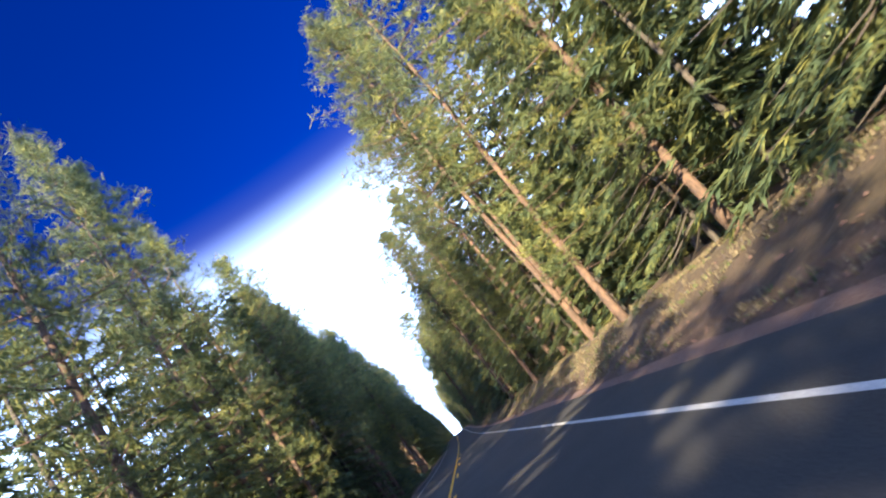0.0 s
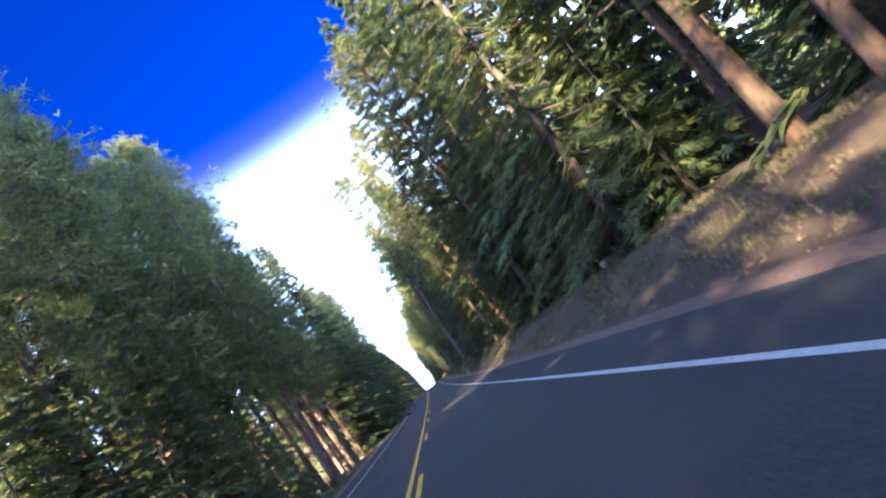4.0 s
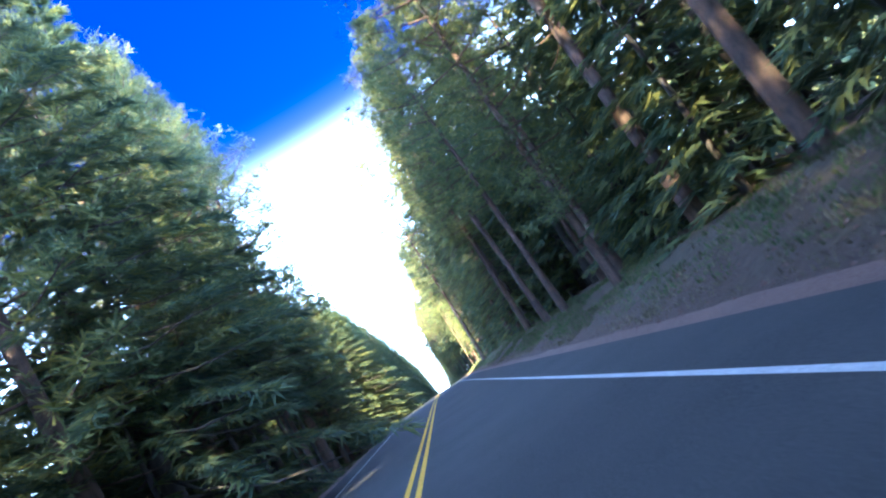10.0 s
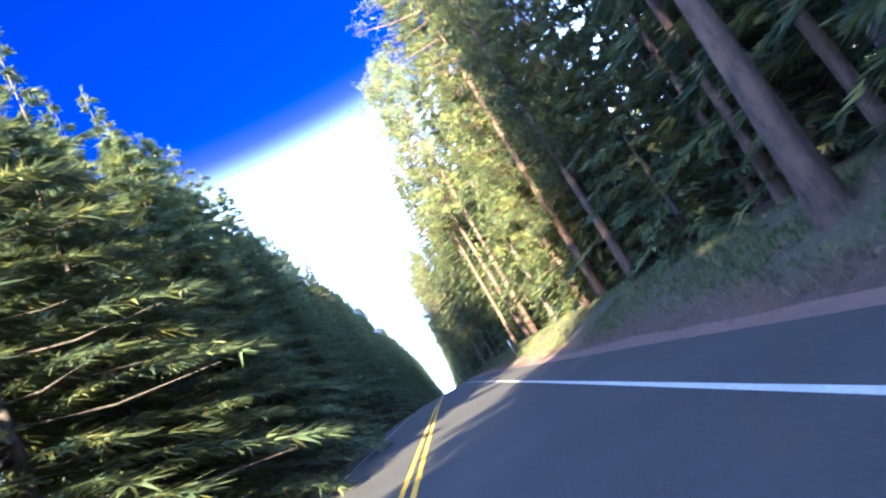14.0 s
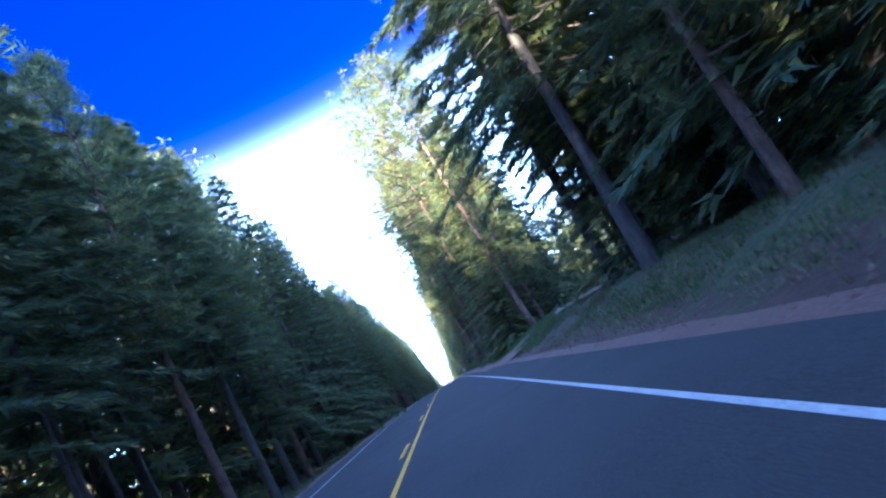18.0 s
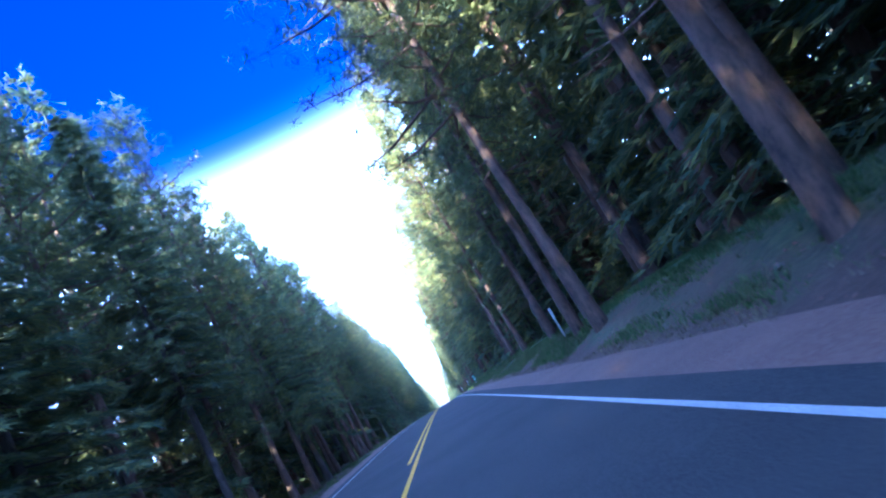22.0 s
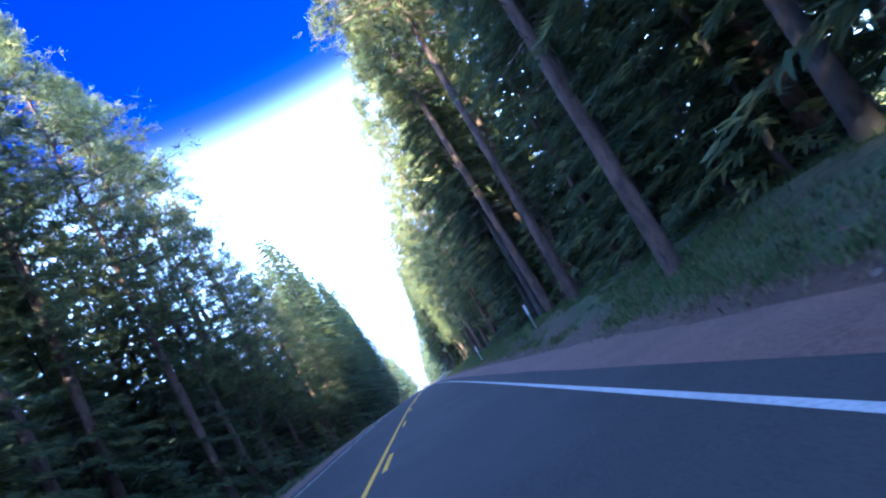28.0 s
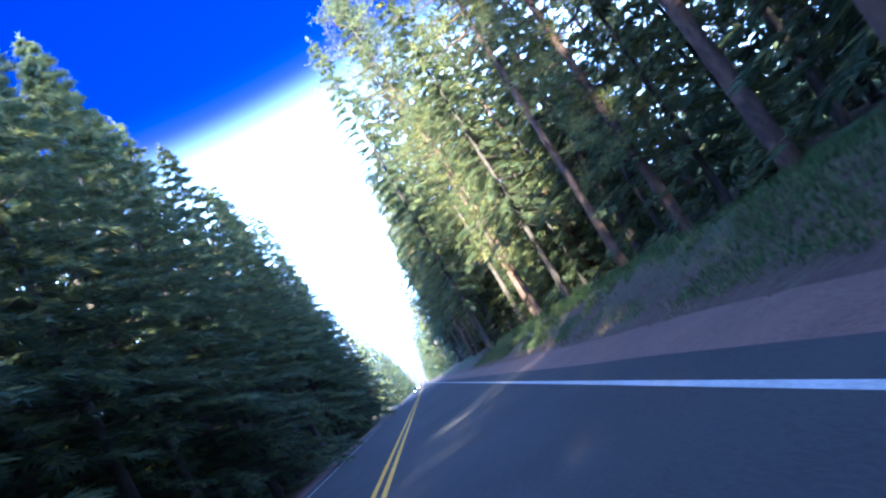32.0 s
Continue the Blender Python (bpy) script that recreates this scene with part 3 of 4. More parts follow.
LANDMARKS += [
    ("pine", 9.0, 352.0, 25, 1.15, 2), ("pine", 10.5, 355.5, 25, 1.1, 3), ("pine", 6.8, 358.0, 27, 1.15, 5), ("broad", 8.0, 355.0, 11, 1.2, 0), ("broad", 7.8, 361.5, 12, 1.1, 1), ("pine", 8.6, 366.0, 27, 1.2, 2),
    ("pine", 7.0, 372.0, 29, 1.0, 5), ("pine", 7.0, 394.0, 28, 1.0, 5), ("pine", 7.4, 489.0, 29, 0.85, 5), ("pine", 9.4, 384.5, 27, 1.0, 4), ("pine", 9.6, 388.5, 27, 1.0, 4), ("pine", 9.0, 402.0, 28, 1.2, 4),
    ("pine", 8.6, 467.0, 29, 1.0, 4), ("pine", 9.0, 473.5, 28, 0.9, 1), ("pine", 8.5, 501.0, 28, 1.0, 4), ("pine", 9.0, 508.0, 29, 1.1, 4),
    ("pine", 10.0, 521.0, 27, 0.9, 4), ("pine", 8.8, 551.0, 22, 1.0, 3), ("pine", 9.4, 565.0, 21, 0.9, 4), ("fir", 7.8, 597.0, 32, 1.0, 1),
]
LANDMARKS += [
    ("fir", -7.4, 163.5, 34, 1.1, 1), ("broad", -8.8, 277.0, 25, 1.1, 1), ("fir", -8.2, 561.3, 29, 1.25, 1), ("fir", -8.0, 574.0, 25, 1.2, 2), ("fir", -7.8, 585.0, 28, 1.15, 1), ("fir", -7.0, 601.0, 26, 1.2, 0),
    ("pine", -6.8, 216.0, 33, 1.25, 2), ("pine", -6.8, 221.5, 33, 0.95, 5), ("pine", -8.6, 223.0, 27, 1.15, 3), ("fir", -9.8, 222.0, 20, 1.4, 2), ("fir", -7.8, 225.0, 15, 1.2, 2), ("pine", -7.0, 211.0, 33, 1.25, 3), ("fir", -9.0, 219.0, 28, 1.3, 2), ("fir", -8.6, 213.0, 31, 1.3, 0), ("broad", -7.6, 218.0, 14, 1.2, 0), ("fir", -10.5, 216.0, 27, 1.3, 2), ("broad", -8.4, 222.5, 12, 1.2, 1), ("broad", -8.0, 252.8, 18.5, 1.45, 0), ("pine", -7.5, 511.5, 25, 1.15, 2), ("pine", -7.9, 515.5, 24, 1.15, 3), ("pine", -7.6, 519.8, 24, 1.15, 2), ("pine", -8.2, 524.0, 22, 1.15, 3), ("pine", -7.8, 528.0, 18, 1.2, 2), ("pine", -8.0, 31.6, 30, 0.95, 3), ("broad", -8.8, 30.8, 12, 0.8, 0), ("pine", -7.4, 531.5, 16.5, 1.3, 2), ("pine", -7.8, 536.0, 17, 1.2, 3), ("pine", -7.2, 541.0, 15, 1.3, 2), ("pine", -7.2, 503.0, 25, 1.0, 1), ("pine", -7.4, 507.5, 24, 1.0, 0),
]
# The clearings: a few low firs, then a sunlit edge of broad firs
LANDMARKS += [
    ("broad", -14.0, 234.0, 9, 1.0, 0), ("broad", -10.8, 247.0, 14, 1.4, 0),
    ("broad", -14.5, 247.5, 16, 1.4, 1), ("broad", -19.0, 249.0, 16, 1.4, 0), ("broad", -24.0, 250.0, 16, 1.4, 1), ("broad", -7.2, 257.5, 16, 1.4, 1),
    ("broad", -11.5, 256.0, 19, 1.4, 1), ("broad", -16.5, 257.0, 19, 1.3, 0), ("broad", -7.8, 262.0, 18, 1.35, 0), ("broad", -12.0, 264.0, 21, 1.3, 0),
    ("broad", -7.4, 267.5, 20, 1.3, 1), ("broad", -29.0, 251.0, 16, 1.4, 0),
    ("broad", -9.0, 136.0, 8, 1.2, 1), ("broad", -12.5, 138.0, 10, 1.2, 0), ("broad", -17.0, 140.0, 12, 1.2, 1), ("broad", -7.8, 142.0, 11, 1.2, 0),
    ("broad", -22.0, 142.0, 13, 1.2, 0), ("broad", -11.5, 145.0, 14, 1.3, 1), ("broad", -27.0, 144.0, 13, 1.2, 1), ("broad", -7.8, 149.0, 14, 1.3, 0),
    ("broad", -14.0, 150.0, 16, 1.3, 1), ("broad", -8.2, 154.5, 16, 1.3, 1),
    ("pine", -9.4, 147.5, 28, 1.2, 2), ("pine", -12.5, 152.0, 30, 1.2, 3), ("fir", -9.0, 152.5, 30, 1.2, 2), ("pine", -14.0, 147.0, 27, 1.2, 2), ("fir", -12.0, 157.0, 31, 1.2, 2),
]
# Tall pines added at the roadside to keep sun off the opposite verge
LANDMARKS += [("pine", -7.3 - 1.7 * (k % 2), 113.5 + 2.5 * k, 31 + k % 3, 1.15, k % 3) for k in range(8)]
# High-crowned pines, set apart in the first clearing, added to dapple the sun
for k in range(18):
    x, y = -12.5 - 4.1 * (k % 4) - 0.7 * (k % 3), 93.0 + 3.9 * k
    if not 130 < y - 2.3 * (x + 8) < 158:
        LANDMARKS.append(("pine", x, y, 31 + 2 * (k % 3), 1.25, 4))
# Tall pines before the first clearing, added to shade the verge across the road
LANDMARKS += [("pine", -10.0 - 1.3 * (k % 3), 84.0 + 2.6 * k, 32 + k % 3, 1.2, k % 3) for k in range(12)]
# Low sunlit firs round the end of the drive
LANDMARKS += [("broad", 22.0, 372.0, 10, 1.2, 0), ("broad", 26.0, 378.0, 12, 1.2, 1), ("broad", 19.0, 366.5, 8, 1.2, 1), ("broad", 30.0, 384.0, 13, 1.2, 0),
              ("broad", 24.0, 386.0, 12, 1.2, 1), ("broad", 33.0, 378.0, 12, 1.2, 1)]
for kind, x, y, h, wide, which in LANDMARKS:
    plant(kind, x, y, h, wide, which)


def crowded(side_sign, y):
    return any(0 < q[1] * side_sign < 13 and abs(q[2] - y) < 2.3 for q in LANDMARKS)


row(-1, LEFT_TOPS, LEFT_FIR, LEFT_NEAR, LEFT_WIDE, 4.2, -34, 650, 0.8)
for k in range(36):
    y = 52 + 4.6 * k + place_rng.uniform(-1.5, 1.5)
    if 62 < y < 84 or 110 < y < 160:
        continue
    x = -place_rng.uniform(8.4, 10.0)
    plant("broad", x, y, open_height(x, y, place_rng.uniform(8, 13)), 0.9)
# Slender firs whose bare feet stand in line along the road
for a, b in ((160, 222), (268, 330)):
    for k in range(int((b - a) / 2.3)):
        y = a + 2.3 * k + place_rng.uniform(-0.8, 0.8)
        x, h = -place_rng.uniform(6.5, 7.6), place_rng.uniform(13, 20)
        if open_height(x, y, h) == h:
            plant("fir", x, y, h, 0.62, 4)
for k in range(15):
    y = 492 + 5.2 * k + place_rng.uniform(-1.5, 1.5)
    x = -place_rng.uniform(8.2, 9.8)
    plant("broad", x, y, open_height(x, y, place_rng.uniform(8, 13)), 1.0)
row(1, RIGHT_TOPS, RIGHT_FIR, RIGHT_NEAR, RIGHT_WIDE, 4.8, -34, 650, 1.0)

# Young firs and shrubs between the trunks
for s, n, reach in ((1, 45, 5.0), (-1, 100, 4.5)):
    for k in range(n):
        y = -20 + 670 * (k + place_rng.random()) / n
        if not any(q == s and a < y < b for q, a, b in GAPS):
            plant("young", s * (9.2 + place_rng.random() * reach), y, place_rng.uniform(4, 10) if s < 0 else place_rng.uniform(2, 6), 1.0, group="young firs")
for s, n, near in ((1, 20, 9.6), (-1, 50, 7.6)):
    for k in range(n):
        y = -15 + 660 * (k + place_rng.random()) / n
        if not any(q == s and a < y < b for q, a, b in GAPS):
            plant("shrub", s * (near + abs(place_rng.gauss(0, 1.4))), y, place_rng.uniform(0.6, 1.6), 1.0, group="shrubs")


for ob, m in first.values():
    ob.matrix_basis = m


# ---------------------------------------------------------------- deeper woods, joined
def joined(name, shapes, spots, mats, label, category):
    """Many far trees in one mesh: each spot is (shape, x, y, height, width)."""
    made = []
    for tv, tf, cv, cf, size in shapes:
        v = np.array(tv + cv, float)
        tri = []
        for f, slot, shift in [(f, 0, 0) for f in tf] + [(f, 1, len(tv)) for f in cf]:
            for j in range(1, len(f) - 1):
                tri.append((f[0] + shift, f[j] + shift, f[j + 1] + shift, slot))
        made.append((v, np.array(tri), size))
    vs, ts, slots, n = [], [], [], 0
    for i, x, y, h, w in spots:
        v, tri, size = made[i]
        a, k = place_rng.uniform(0, 6.28), h / size
        c, s = math.cos(a), math.sin(a)
        p = np.empty_like(v)
        p[:, 0] = x + w * k ** 0.6 * (c * v[:, 0] - s * v[:, 1])
        p[:, 1] = y + w * k ** 0.6 * (s * v[:, 0] + c * v[:, 1])
        p[:, 2] = surface(x, y) + k * v[:, 2]
        vs.append(p)
        ts.append(tri[:, :3] + n)
        slots.append(tri[:, 3])
        n += len(v)
    me = bpy.data.meshes.new(name)
    v, t, sl = np.concatenate(vs), np.concatenate(ts), np.concatenate(slots)
    me.vertices.add(len(v))
    me.vertices.foreach_set("co", v.ravel())
    me.loops.add(3 * len(t))
    me.loops.foreach_set("vertex_index", t.ravel().astype(np.int32))
    me.polygons.add(len(t))
    me.polygons.foreach_set("loop_start", np.arange(0, 3 * len(t), 3, dtype=np.int32))
    for m in mats:
        me.materials.append(m)
    me.polygons.foreach_set("material_index", sl.astype(np.int32))
    me.update(calc_edges=True)
    return tagged(new(name, me), label, category, kind="stuff")


def deep_spots(side_sign, near, far, count, y0, y1, tops, shrink=0.95):
    out = []
    for k in range(count):
        y = y0 + (y1 - y0) * (k + place_rng.random()) / count
        x = side_sign * (near + (far - near) * place_rng.random() ** 1.4)
        if any(s == side_sign and a - 1 < y < b + 1 for s, a, b in GAPS) and abs(x) < 30:
            continue
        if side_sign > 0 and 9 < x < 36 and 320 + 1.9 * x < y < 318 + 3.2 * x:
            continue        # open wedge behind the drive, cleared along the camera's line of sight
        h = span(tops, y) * place_rng.uniform(0.8, 1.0) * shrink
        if open_height(x, y, h) < h:
            continue
        out.append((place_rng.randrange(2), x, y, h, place_rng.uniform(1.0, 1.35)))
    return out


# TALL is for belts added behind the left row, hidden, to block the sun
EVEN, LOW, MID, TALL = [(-100, 28)], [(-100, 13)], [(-100, 19)], [(-100, 34)]
deep_pines = [(*pine_shape(71 + i, 27, 3.9, 0.26 + 0.08 * i, 44, 7, 6, 1.15, False), 27) for i in range(2)]
deep_firs = [(*fir_shape(81 + i, 25, 3.8, 0.04 + 0.06 * i, 66, 10, 3, 1.6, False, 0.6), 25) for i in range(2)]
low_firs = [(*fir_shape(87 + i, 13, 3.0, 0.02, 60, 9, 3, 1.45, False, 0.55), 13) for i in range(2)]
far_firs = [(*fir_shape(85 + i, 25, 4.0, 0.03, 42, 6, 2, 5.2, False), 25) for i in range(2)]
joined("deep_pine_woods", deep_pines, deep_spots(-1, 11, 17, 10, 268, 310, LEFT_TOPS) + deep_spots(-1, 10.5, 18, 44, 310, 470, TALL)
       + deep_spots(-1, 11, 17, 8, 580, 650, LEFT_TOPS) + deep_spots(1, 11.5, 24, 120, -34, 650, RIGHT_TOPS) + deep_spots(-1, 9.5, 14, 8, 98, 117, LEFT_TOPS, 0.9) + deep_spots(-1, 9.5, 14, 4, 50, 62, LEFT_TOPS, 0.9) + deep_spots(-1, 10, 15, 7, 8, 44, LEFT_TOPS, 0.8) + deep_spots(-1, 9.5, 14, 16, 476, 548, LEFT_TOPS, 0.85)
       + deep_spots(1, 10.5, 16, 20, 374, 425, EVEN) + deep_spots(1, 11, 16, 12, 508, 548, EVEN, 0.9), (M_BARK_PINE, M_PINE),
       "shaded pine woods behind the roadside trees", "woods")
# Left belts at y 188-207, 462-508 and 500-528 are added as sun blockers
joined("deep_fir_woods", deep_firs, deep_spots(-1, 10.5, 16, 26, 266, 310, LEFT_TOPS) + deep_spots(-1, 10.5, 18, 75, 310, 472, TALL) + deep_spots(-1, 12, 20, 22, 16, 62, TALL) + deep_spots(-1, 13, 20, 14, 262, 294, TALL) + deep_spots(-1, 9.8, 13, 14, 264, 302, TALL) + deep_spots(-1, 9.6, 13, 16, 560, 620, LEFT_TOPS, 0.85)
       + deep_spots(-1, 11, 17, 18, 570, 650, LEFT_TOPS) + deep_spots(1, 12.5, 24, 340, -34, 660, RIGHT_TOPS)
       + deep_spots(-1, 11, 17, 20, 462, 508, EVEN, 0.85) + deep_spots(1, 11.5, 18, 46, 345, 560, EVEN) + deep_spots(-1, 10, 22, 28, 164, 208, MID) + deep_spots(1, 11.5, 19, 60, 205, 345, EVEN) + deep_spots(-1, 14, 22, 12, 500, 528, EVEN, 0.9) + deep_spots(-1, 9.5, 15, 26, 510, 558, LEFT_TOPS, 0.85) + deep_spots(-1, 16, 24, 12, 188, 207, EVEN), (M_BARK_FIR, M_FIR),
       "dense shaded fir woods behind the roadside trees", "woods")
joined("young_fir_woods", low_firs, deep_spots(1, 10.2, 15, 175, -34, 640, LOW, 0.8) + deep_spots(-1, 8.6, 12, 100, -40, 98, LOW, 0.72) + deep_spots(-1, 8.6, 12, 36, 160, 205, LOW, 0.72)
       + deep_spots(-1, 8.8, 12, 92, 488, 622, LOW, 0.7) + deep_spots(-1, 20, 40, 30, -40, 60, LOW) + deep_spots(-1, 20, 40, 30, 470, 578, LOW), (M_BARK_FIR, M_FIR),
       "half-grown fir thicket behind the roadside trees", "woods")
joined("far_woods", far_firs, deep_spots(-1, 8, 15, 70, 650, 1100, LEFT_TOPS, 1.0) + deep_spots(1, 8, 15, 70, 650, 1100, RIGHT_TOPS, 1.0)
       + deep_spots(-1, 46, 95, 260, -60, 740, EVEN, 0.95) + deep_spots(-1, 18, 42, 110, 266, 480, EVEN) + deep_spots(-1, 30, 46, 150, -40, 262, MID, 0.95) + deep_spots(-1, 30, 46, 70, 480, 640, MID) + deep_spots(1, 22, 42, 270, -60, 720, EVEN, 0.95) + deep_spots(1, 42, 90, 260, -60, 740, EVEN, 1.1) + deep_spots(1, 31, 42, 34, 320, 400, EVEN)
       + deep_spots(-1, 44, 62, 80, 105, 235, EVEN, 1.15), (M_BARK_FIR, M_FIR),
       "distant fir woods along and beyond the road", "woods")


def far_fir(seed):
    """A small far fir: four ragged skirts on a pole."""
    rng = random.Random(seed)
    tv, tf, cv, cf = [], [], [], []
    tube(tv, tf, [((0, 0, -0.4), 0.3), ((0, 0, 14), 0.15), ((0, 0, 24), 0.03)], 4)
    for k in range(4):
        z, r, q = 2.5 + 5.6 * k, 4.2 - 0.95 * k, len(cv)
        cv.append((0, 0, z + 8.0 - 0.4 * k))
        for i in range(10):
            a, f = i * 0.628 + k, r * (1.0 if i % 2 else 0.62) * rng.uniform(0.8, 1.15)
            cv.append((math.cos(a) * f, math.sin(a) * f, z + rng.uniform(-0.8, 0.8)))
        cf.extend([(q, q + 1 + i, q + 1 + (i + 1) % 10) for i in range(10)])
    return tv, tf, cv, cf, 25


def wide_spots(count):
    """The forest on both sides, out of sight of the road."""
    out = []
    for _ in range(count):
        x, y = place_rng.choice((-1, 1)) * place_rng.uniform(92, 420), place_rng.uniform(-260, 1150)
        out.append((place_rng.randrange(3), x, y, place_rng.uniform(18, 30), place_rng.uniform(1.0, 1.5)))
    for _ in range(500):
        out.append((place_rng.randrange(3), place_rng.choice((-1, 1)) * place_rng.uniform(8, 92), place_rng.uniform(-260, -60), place_rng.uniform(18, 30), 1.2))
    return out


joined("wide_forest", [far_fir(s) for s in (3, 4, 5)], wide_spots(5500), (M_BARK_FIR, M_FIR), "wide fir forest stretching away on both sides", "forest")

# Tall trees added in the first clearing to shade the verge across the road
for kind, x, y, h, wide, which in (("fir", -12.0, 141.0, 29, 1.3, 2), ("fir", -15.5, 135.0, 30, 1.3, 2), ("pine", -8.6, 139.5, 29, 1.2, 2), ("fir", -9.4, 144.5, 28, 1.2, 2), ("fir", -12.0, 133.0, 31, 1.3, 2), ("fir", -13.5, 146.5, 26, 1.3, 2), ("fir", -18.5, 139.0, 27, 1.3, 2)):
    plant(kind, x, y, h, wide, which)


# ---------------------------------------------------------------- verge
def grass_patch(name, spots, label, mat=None):
    verts, faces = [], []
    rng = random.Random(3)
    for x, y, h in spots:
        z = surface(x, y) - 0.01
        for _ in range(5):
            a = rng.uniform(0, 6.28)
            px, py = x + rng.gauss(0, 0.09), y + rng.gauss(0, 0.09)
            wx, wy = -math.sin(a) * 0.014, math.cos(a) * 0.014
            q, k = len(verts), h * rng.uniform(0.6, 1.2)
            verts.extend([(px + wx, py + wy, z), (px - wx, py - wy, z), (px + math.cos(a) * 0.5 * k, py + math.sin(a) * 0.5 * k, z + k)])
            faces.append((q, q + 1, q + 2))
    return tagged(mesh_object(name, verts, faces, mat or M_GRASS), label, "grass", kind="stuff")


def verge_spots(side_sign, n, near, far, y0, y1, tall):
    """Grass grows in patches: thick in some stretches, thin in others."""
    out = []
    while len(out) < n:
        x, y = place_rng.uniform(near, far), place_rng.uniform(y0, y1)
        if noise.noise((x * 0.5, y * 0.22, 6.0)) + 0.5 * noise.noise((x * 1.7, y * 1.3, 2.0)) + place_rng.gauss(0, 0.18) > 0.02 + 0.02 * (x - near):
            out.append((side_sign * x, y, tall * place_rng.uniform(0.5, 1.3)))
    return out


grass_patch("verge_grass", verge_spots(1, 48000, 5.9, 10.5, 335, 600, 0.17) + verge_spots(1, 11000, 6.2, 10.5, 175, 335, 0.15) + verge_spots(1, 2500, 5.8, 10.0, -20, 175, 0.12), "low green grass on the verge beside the gravel")
grass_patch("far_verge_grass", verge_spots(-1, 12000, 5.2, 8.5, -20, 620, 0.16), "dry tufted grass on the verge under the trees")
grass_patch("dry_verge_grass", verge_spots(1, 26000, 5.6, 10.0, -20, 345, 0.13) + verge_spots(1, 9000, 5.5, 8.0, 345, 600, 0.12), "dry straw-coloured grass on the bank beside the gravel", M_STRAW)


def pebbles(name, n, near, far, label):
    """Loose lumps of cinder and clods, thinning out away from the road."""
    rng = random.Random(17)
    verts, faces = [], []
    for _ in range(n):
        x = rng.choice((-1, 1, 1)) * rng.triangular(near, far, near + 0.5)
        y, r = rng.uniform(-15, 600), rng.uniform(0.018, 0.06) * rng.uniform(0.6, 1.3)
        z, q, a = surface(x, y), len(verts), rng.uniform(0, 2)
        for t in range(4):
            verts.append((x + r * math.cos(a + t * 1.57) * rng.uniform(0.7, 1.3), y + r * math.sin(a + t * 1.57) * rng.uniform(0.7, 1.3), z + r * rng.uniform(-0.1, 0.4)))
        verts.append((x, y, z + r * rng.uniform(0.6, 1.1)))
        faces.extend([(q + t, q + (t + 1) % 4, q + 4) for t in range(4)])
    return tagged(mesh_object(name, verts, faces, M_GRAVEL), label, "gravel", kind="stuff")


pebbles("loose_gravel", 12000, 5.0, 8.5, "loose reddish cinder lumps and clods on the shoulders")


def box(bm, x0, x1, y0, y1, z0, z1, bevel=0.0):
    r = bmesh.ops.create_cube(bm, size=1.0)
    bmesh.ops.scale(bm, vec=(x1 - x0, y1 - y0, z1 - z0), verts=r["verts"])
    bmesh.ops.translate(bm, vec=((x0 + x1) / 2, (y0 + y1) / 2, (z0 + z1) / 2), verts=r["verts"])
    if bevel:
        bmesh.ops.bevel(bm, geom=list({e for v in r["verts"] for e in v.link_edges}), offset=bevel, segments=2, affect="EDGES")
    return r["verts"]


def rod(bm, x, y, z0, z1, r, sides=10):
    c = bmesh.ops.create_cone(bm, cap_ends=True, segments=sides, radius1=r, radius2=r, depth=z1 - z0)
    bmesh.ops.translate(bm, vec=(x, y, (z0 + z1) / 2), verts=c["verts"])
    return c["verts"]


def at_foot(name, x, y, turn=0.0):
    root = new(name)
    root.matrix_basis = pose(x, y, surface(x, y), 0, 0, turn)
    return root


def marker_post(x, y, h):
    """A slim flexible delineator with a white reflector plate."""
    root = at_foot("marker_post", x, y, 4)
    bm = bmesh.new()
    box(bm, -0.045, 0.045, -0.012, 0.012, -0.2, h, 0.01)
    part("post", bm, M_STEEL, root, "weathered grey steel post")
    bm = bmesh.new()
    box(bm, -0.06, 0.06, -0.022, -0.014, h - 0.46, h + 0.02, 0.003)
    part("reflector", bm, M_POST, root, "white reflector plate")
    bm = bmesh.new()
    for z in (h - 0.38, h - 0.08):
        rod(bm, 0, -0.024, z - 0.008, z + 0.008, 0.008, 6)
    part("bolt", bm, M_STEEL, root)
    return tagged(root, "grey roadside marker post with a white reflector plate", "marker post", "marker posts")


for x, y, h in ((7.3, 401, 1.45), (6.2, 524, 1.25), (7.2, 504.5, 1.2), (7.0, 287, 1.2)):
    marker_post(x, y, h)


def small_sign(x, y):
    """A white panel with rows of dark print, on one steel post, on the verge."""
    root = at_foot("road_sign", x, y, 8)
    bm = bmesh.new()
    box(bm, -0.03, 0.03, -0.02, 0.02, -0.3, 2.35, 0.006)
    part("post", bm, M_STEEL, root, "galvanised steel post")
    bm = bmesh.new()
    box(bm, -0.30, 0.30, -0.032, -0.024, 1.86, 2.32, 0.003)
    panel = part("panel", bm, M_SIGN_WHITE, root, "white metal panel with dark print")
    for i, (z, w) in enumerate(((2.22, 0.42), (2.12, 0.34), (2.02, 0.44), (1.93, 0.28))):
        bm = bmesh.new()
        box(bm, -w / 2, w / 2, -0.037, -0.033, z - 0.02, z + 0.02)
        part("print_bar", bm, M_SIGN_BACK, panel)
    return tagged(root, "small white road sign with dark print on a steel post", "road sign")


small_sign(7.15, 371.5)


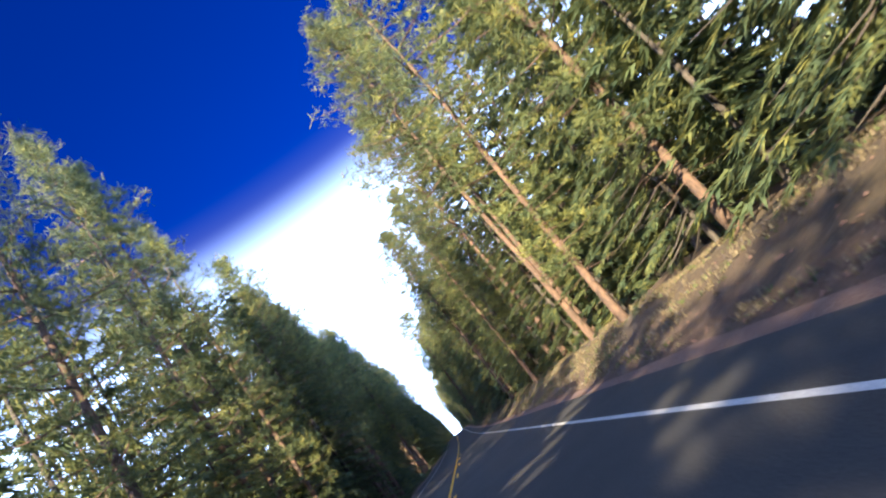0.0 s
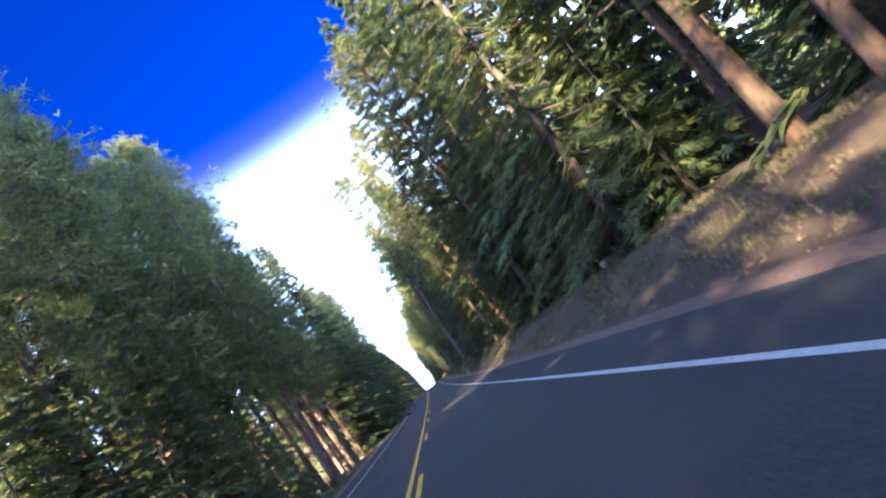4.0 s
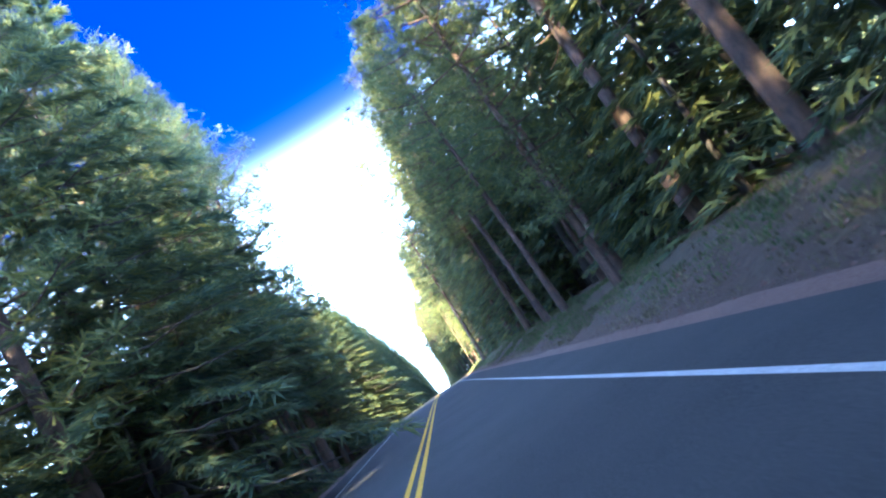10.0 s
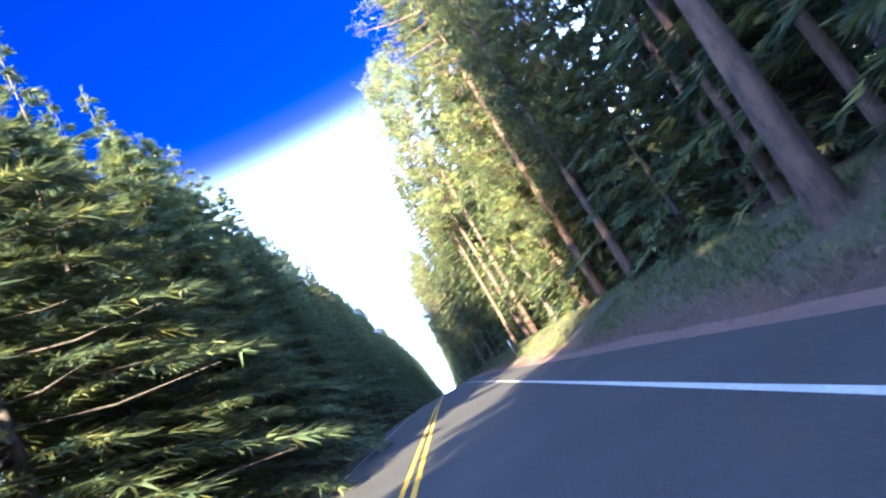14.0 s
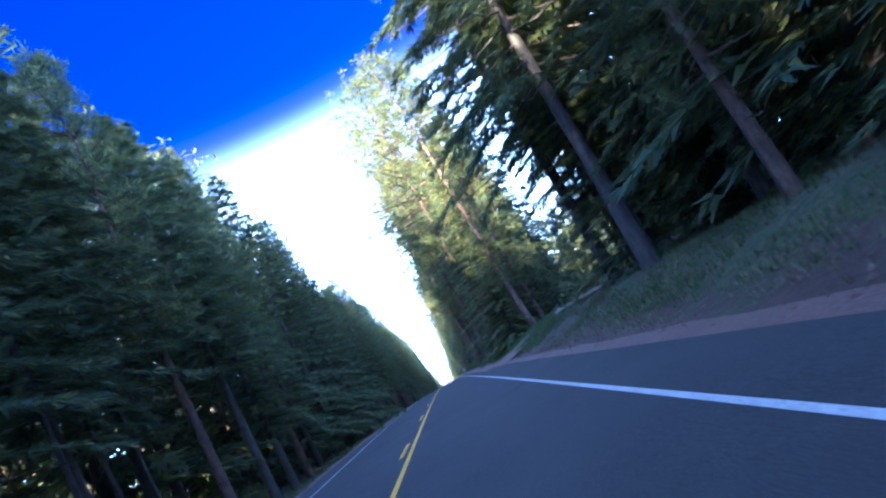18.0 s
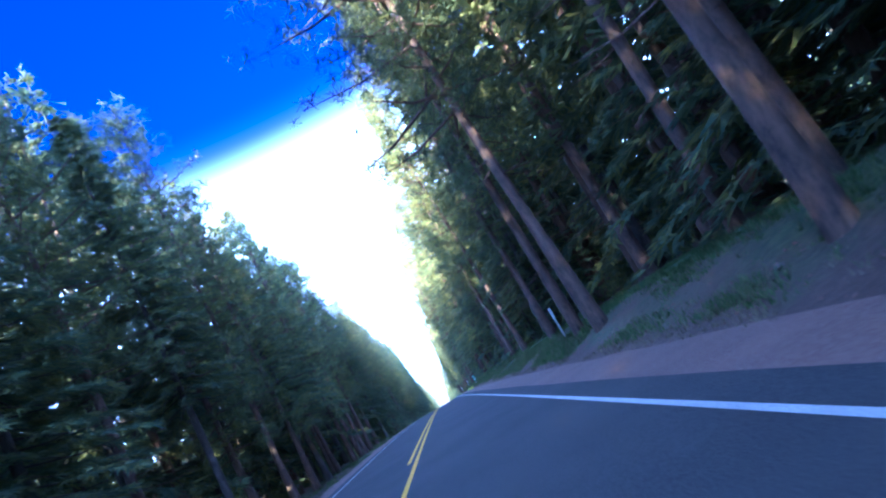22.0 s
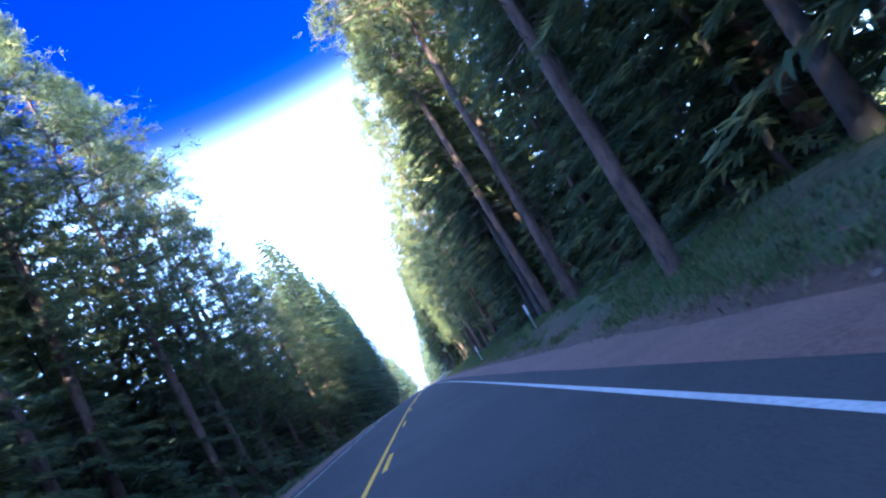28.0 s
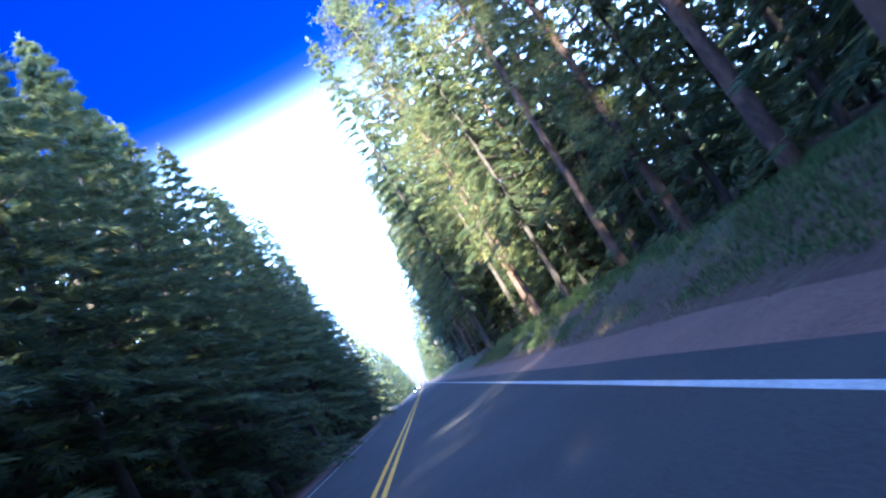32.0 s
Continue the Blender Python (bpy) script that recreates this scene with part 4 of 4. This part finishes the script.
def mile_marker(x, y):
    """A short green plate with white figures shown as bars."""
    root = at_foot("mile_marker", x, y, 6)
    bm = bmesh.new()
    box(bm, -0.03, 0.03, -0.015, 0.015, -0.3, 1.30, 0.005)
    part("post", bm, M_STEEL, root, "galvanised steel post")
    bm = bmesh.new()
    box(bm, -0.15, 0.15, -0.026, -0.018, 0.52, 1.28, 0.012)
    plate = part("plate", bm, M_SIGN_GREEN, root, "green reflective plate")
    bm = bmesh.new()
    for a, b, c, d in ((-0.15, 0.15, 1.262, 1.276), (-0.15, 0.15, 0.524, 0.538), (-0.148, -0.136, 0.54, 1.26), (0.136, 0.148, 0.54, 1.26)):
        box(bm, a, b, -0.030, -0.027, c, d)
    part("border", bm, M_SIGN_WHITE, plate, "thin white border")
    for z0, z1, w in ((1.10, 1.18, 0.18), (0.86, 0.98, 0.05), (0.60, 0.74, 0.12)):
        bm = bmesh.new()
        box(bm, -w / 2, w / 2, -0.030, -0.027, z0, z1)
        part("print_bar", bm, M_SIGN_WHITE, plate)
    return tagged(root, "short green mile marker plate on a steel post", "mile marker")


mile_marker(6.35, 461)


def rubbish_bag(x, y, mat, label, seed, size):
    """A full tied plastic bag slumped on the gravel."""
    root = at_foot("rubbish_bag", x, y, 25 * seed)
    bm = bmesh.new()
    bmesh.ops.create_icosphere(bm, subdivisions=4, radius=1.0)
    for v in bm.verts:
        n = noise.noise(v.co * 1.6 + Vector((seed, 0, 0))) * 0.22 + noise.noise(v.co * 5 + Vector((0, seed, 0))) * 0.07
        v.co = v.co * (1 + n)
        v.co.z = max(v.co.z, -0.62) * 0.72 + 0.42
    bmesh.ops.scale(bm, vec=(size, size * 0.8, size * 0.75), verts=bm.verts)
    part("bag", bm, mat, root, smooth=True)
    bm = bmesh.new()
    c = bmesh.ops.create_cone(bm, cap_ends=True, segments=9, radius1=0.03, radius2=0.075, depth=0.12)
    for v in c["verts"]:
        v.co.x += 0.02 * math.sin(v.co.y * 90)
    bmesh.ops.translate(bm, vec=(0.02, 0, size * 0.88), verts=c["verts"])
    part("knot", bm, mat, root, "gathered and tied neck")
    return tagged(root, label, "rubbish bag", "litter bags")


rubbish_bag(5.35, 458.9, M_BAG, "full yellow plastic litter bag on the gravel shoulder", 1, 0.30)
rubbish_bag(5.05, 460.6, M_BAG_GREEN, "full lime-yellow plastic litter bag on the gravel", 3, 0.30)


def log(x, y, length, r, turn, label, mat):
    """A fallen trunk with a bend and stubs of limbs."""
    rng = random.Random(int(y))
    verts, faces = [], []
    n = 12
    for j in range(n + 1):
        u = j / n
        k = r * (1 - 0.35 * u) * (1 + 0.08 * math.sin(9 * u))
        cx, cz = length * (u - 0.5), k * 0.9
        cy = 0.10 * math.sin(2.6 * u)
        for i in range(10):
            a = 2 * math.pi * i / 10
            q = k * (1 + 0.08 * math.sin(3 * a + j))
            verts.append((cx, cy + q * math.cos(a), cz + q * math.sin(a)))
    for j in range(n):
        for i in range(10):
            k = (i + 1) % 10
            faces.append((j * 10 + i, j * 10 + k, j * 10 + 10 + k, j * 10 + 10 + i))
    faces.append(tuple(reversed(range(10))))
    faces.append(tuple(range(n * 10, n * 10 + 10)))
    root = at_foot("fallen_log", x, y, turn)
    mesh_object("bole", verts, faces, mat, True, root)
    for k in range(3):
        sv, sf = [], []
        s = Vector((length * rng.uniform(-0.3, 0.4), 0.05, r * 1.3))
        limb(sv, sf, s, s + Vector((0.15, rng.uniform(-0.4, 0.4), rng.uniform(0.2, 0.5))), 0.035, 0.012)
        mesh_object("limb_stub", sv, sf, mat, True, root)
    return tagged(root, label, "log", "fallen logs")


log(9.4, 341.0, 4.2, 0.16, 62, "bleached bare fallen log on the grassy verge", M_DEADWOOD)
log(10.5, 168.5, 5.0, 0.20, 75, "grey fallen log lying at the forest edge", M_DEADWOOD)
log(10.2, 92.0, 3.6, 0.16, 50, "dry fallen log among needle litter", M_DEADWOOD)


def stone(x, y, r, seed):
    bm = bmesh.new()
    bmesh.ops.create_icosphere(bm, subdivisions=2, radius=r)
    for v in bm.verts:
        v.co *= 1 + 0.35 * noise.noise(v.co / r * 1.3 + Vector((seed, 2, 0)))
        v.co.z = v.co.z * 0.6 + r * 0.25
    ob = part("stone", bm, M_STONE)
    ob.matrix_basis = pose(x, y, surface(x, y), 0, 0, seed * 37)
    return tagged(ob, "small rough grey-brown stone on the shoulder", "stone", "shoulder stones")


M_STONE = two_scale("rough_stone", (0.11, 0.085, 0.07), (0.19, 0.155, 0.13), (0.07, 0.06, 0.05), 3, 18, 0.9, 0.02)
stone_rng = random.Random(17)
for k in range(60):
    stone(5.5 + abs(stone_rng.gauss(0, 1.1)), 5 + 590 * (k + stone_rng.random()) / 60, stone_rng.uniform(0.03, 0.085), k)


# The gravel drive that leaves the road on the right
dv, df = [], []
for j in range(15):
    x = 4.6 + 2.2 * j
    yc = 344.5 + 0.02 * (x - 4) ** 2
    half = 2.1 + 2.0 * math.exp(-(x - 4.6) / 1.8)
    for i in range(7):
        y = yc + half * (i - 3) / 3 + 0.15 * noise.noise((x, i, 2.0))
        dv.append((x, y, surface(x, y) + 0.03))
for j in range(14):
    for i in range(6):
        a = j * 7 + i
        df.append((a, a + 7, a + 8, a + 1))
tagged(mesh_object("gravel_drive", dv, df, M_GRAVEL, True), "dusty gravel drive leaving the road between trees", "drive", kind="structure")


# ---------------------------------------------------------------- the oncoming car, far down the road
def wheel(bm, x, y):
    c = bmesh.ops.create_cone(bm, cap_ends=True, segments=20, radius1=0.33, radius2=0.33, depth=0.22)
    bmesh.ops.rotate(bm, cent=(0, 0, 0), matrix=Matrix.Rotation(math.pi / 2, 3, "Y"), verts=c["verts"])
    bmesh.ops.bevel(bm, geom=[e for e in bm.edges], offset=0.03, segments=2, affect="EDGES")
    bmesh.ops.translate(bm, vec=(x, y, 0.33), verts=bm.verts)


def car(x, y):
    """A dark saloon facing the camera with its headlamps on."""
    root = new("car")
    root.matrix_basis = pose(x, y, lane_height(y), -2.1, 0, 0)
    bm = bmesh.new()
    outline = [(-2.2, 0.30), (-2.2, 0.62), (-1.95, 0.78), (-0.95, 0.92), (-0.30, 1.38), (0.95, 1.42), (1.75, 1.0), (2.15, 0.92), (2.2, 0.35)]
    rings = []
    for k, inset in ((-0.88, 0.06), (-0.84, 0.0), (0.84, 0.0), (0.88, 0.06)):
        rings.append([bm.verts.new((k * (1 - 0.16 * max(z - 0.9, 0)), yy * (1 - inset * 0.2), z - inset * 0.2)) for yy, z in outline])
    for r0, r1 in zip(rings, rings[1:]):
        for i in range(len(outline)):
            j = (i + 1) % len(outline)
            bm.faces.new((r0[i], r0[j], r1[j], r1[i]))
    bm.faces.new(rings[0])
    bm.faces.new(list(reversed(rings[-1])))
    bmesh.ops.recalc_face_normals(bm, faces=bm.faces)
    body = part("body", bm, M_CAR_PAINT, root)
    bm = bmesh.new()
    q = [bm.verts.new(p) for p in ((-0.66, -0.93, 0.955), (0.66, -0.93, 0.955), (0.58, -0.34, 1.365), (-0.58, -0.34, 1.365))]
    bm.faces.new(q)
    r = bmesh.ops.extrude_face_region(bm, geom=bm.faces[:])
    bmesh.ops.translate(bm, vec=(0, -0.012, 0.012), verts=[v for v in r["geom"] if isinstance(v, bmesh.types.BMVert)])
    part("windscreen", bm, M_GLASS_DARK, body, "dark tinted glass")
    for wx, wy in ((-0.80, -1.35), (0.80, -1.35), (-0.80, 1.35), (0.80, 1.35)):
        bm = bmesh.new()
        wheel(bm, wx, wy)
        part("wheel", bm, M_RUBBER, root, "black rubber tyre")
    for lx in (-0.62, 0.62):
        bm = bmesh.new()
        c = bmesh.ops.create_uvsphere(bm, u_segments=14, v_segments=8, radius=0.11)
        bmesh.ops.scale(bm, vec=(1.35, 0.5, 0.8), verts=c["verts"])
        bmesh.ops.translate(bm, vec=(lx, -2.19, 0.62), verts=c["verts"])
        part("headlamp", bm, M_LAMP, body, "bright switched-on headlamp", True)
    return tagged(root, "dark saloon car with headlamps on, facing up the road", "car")


car(-1.75, 745)
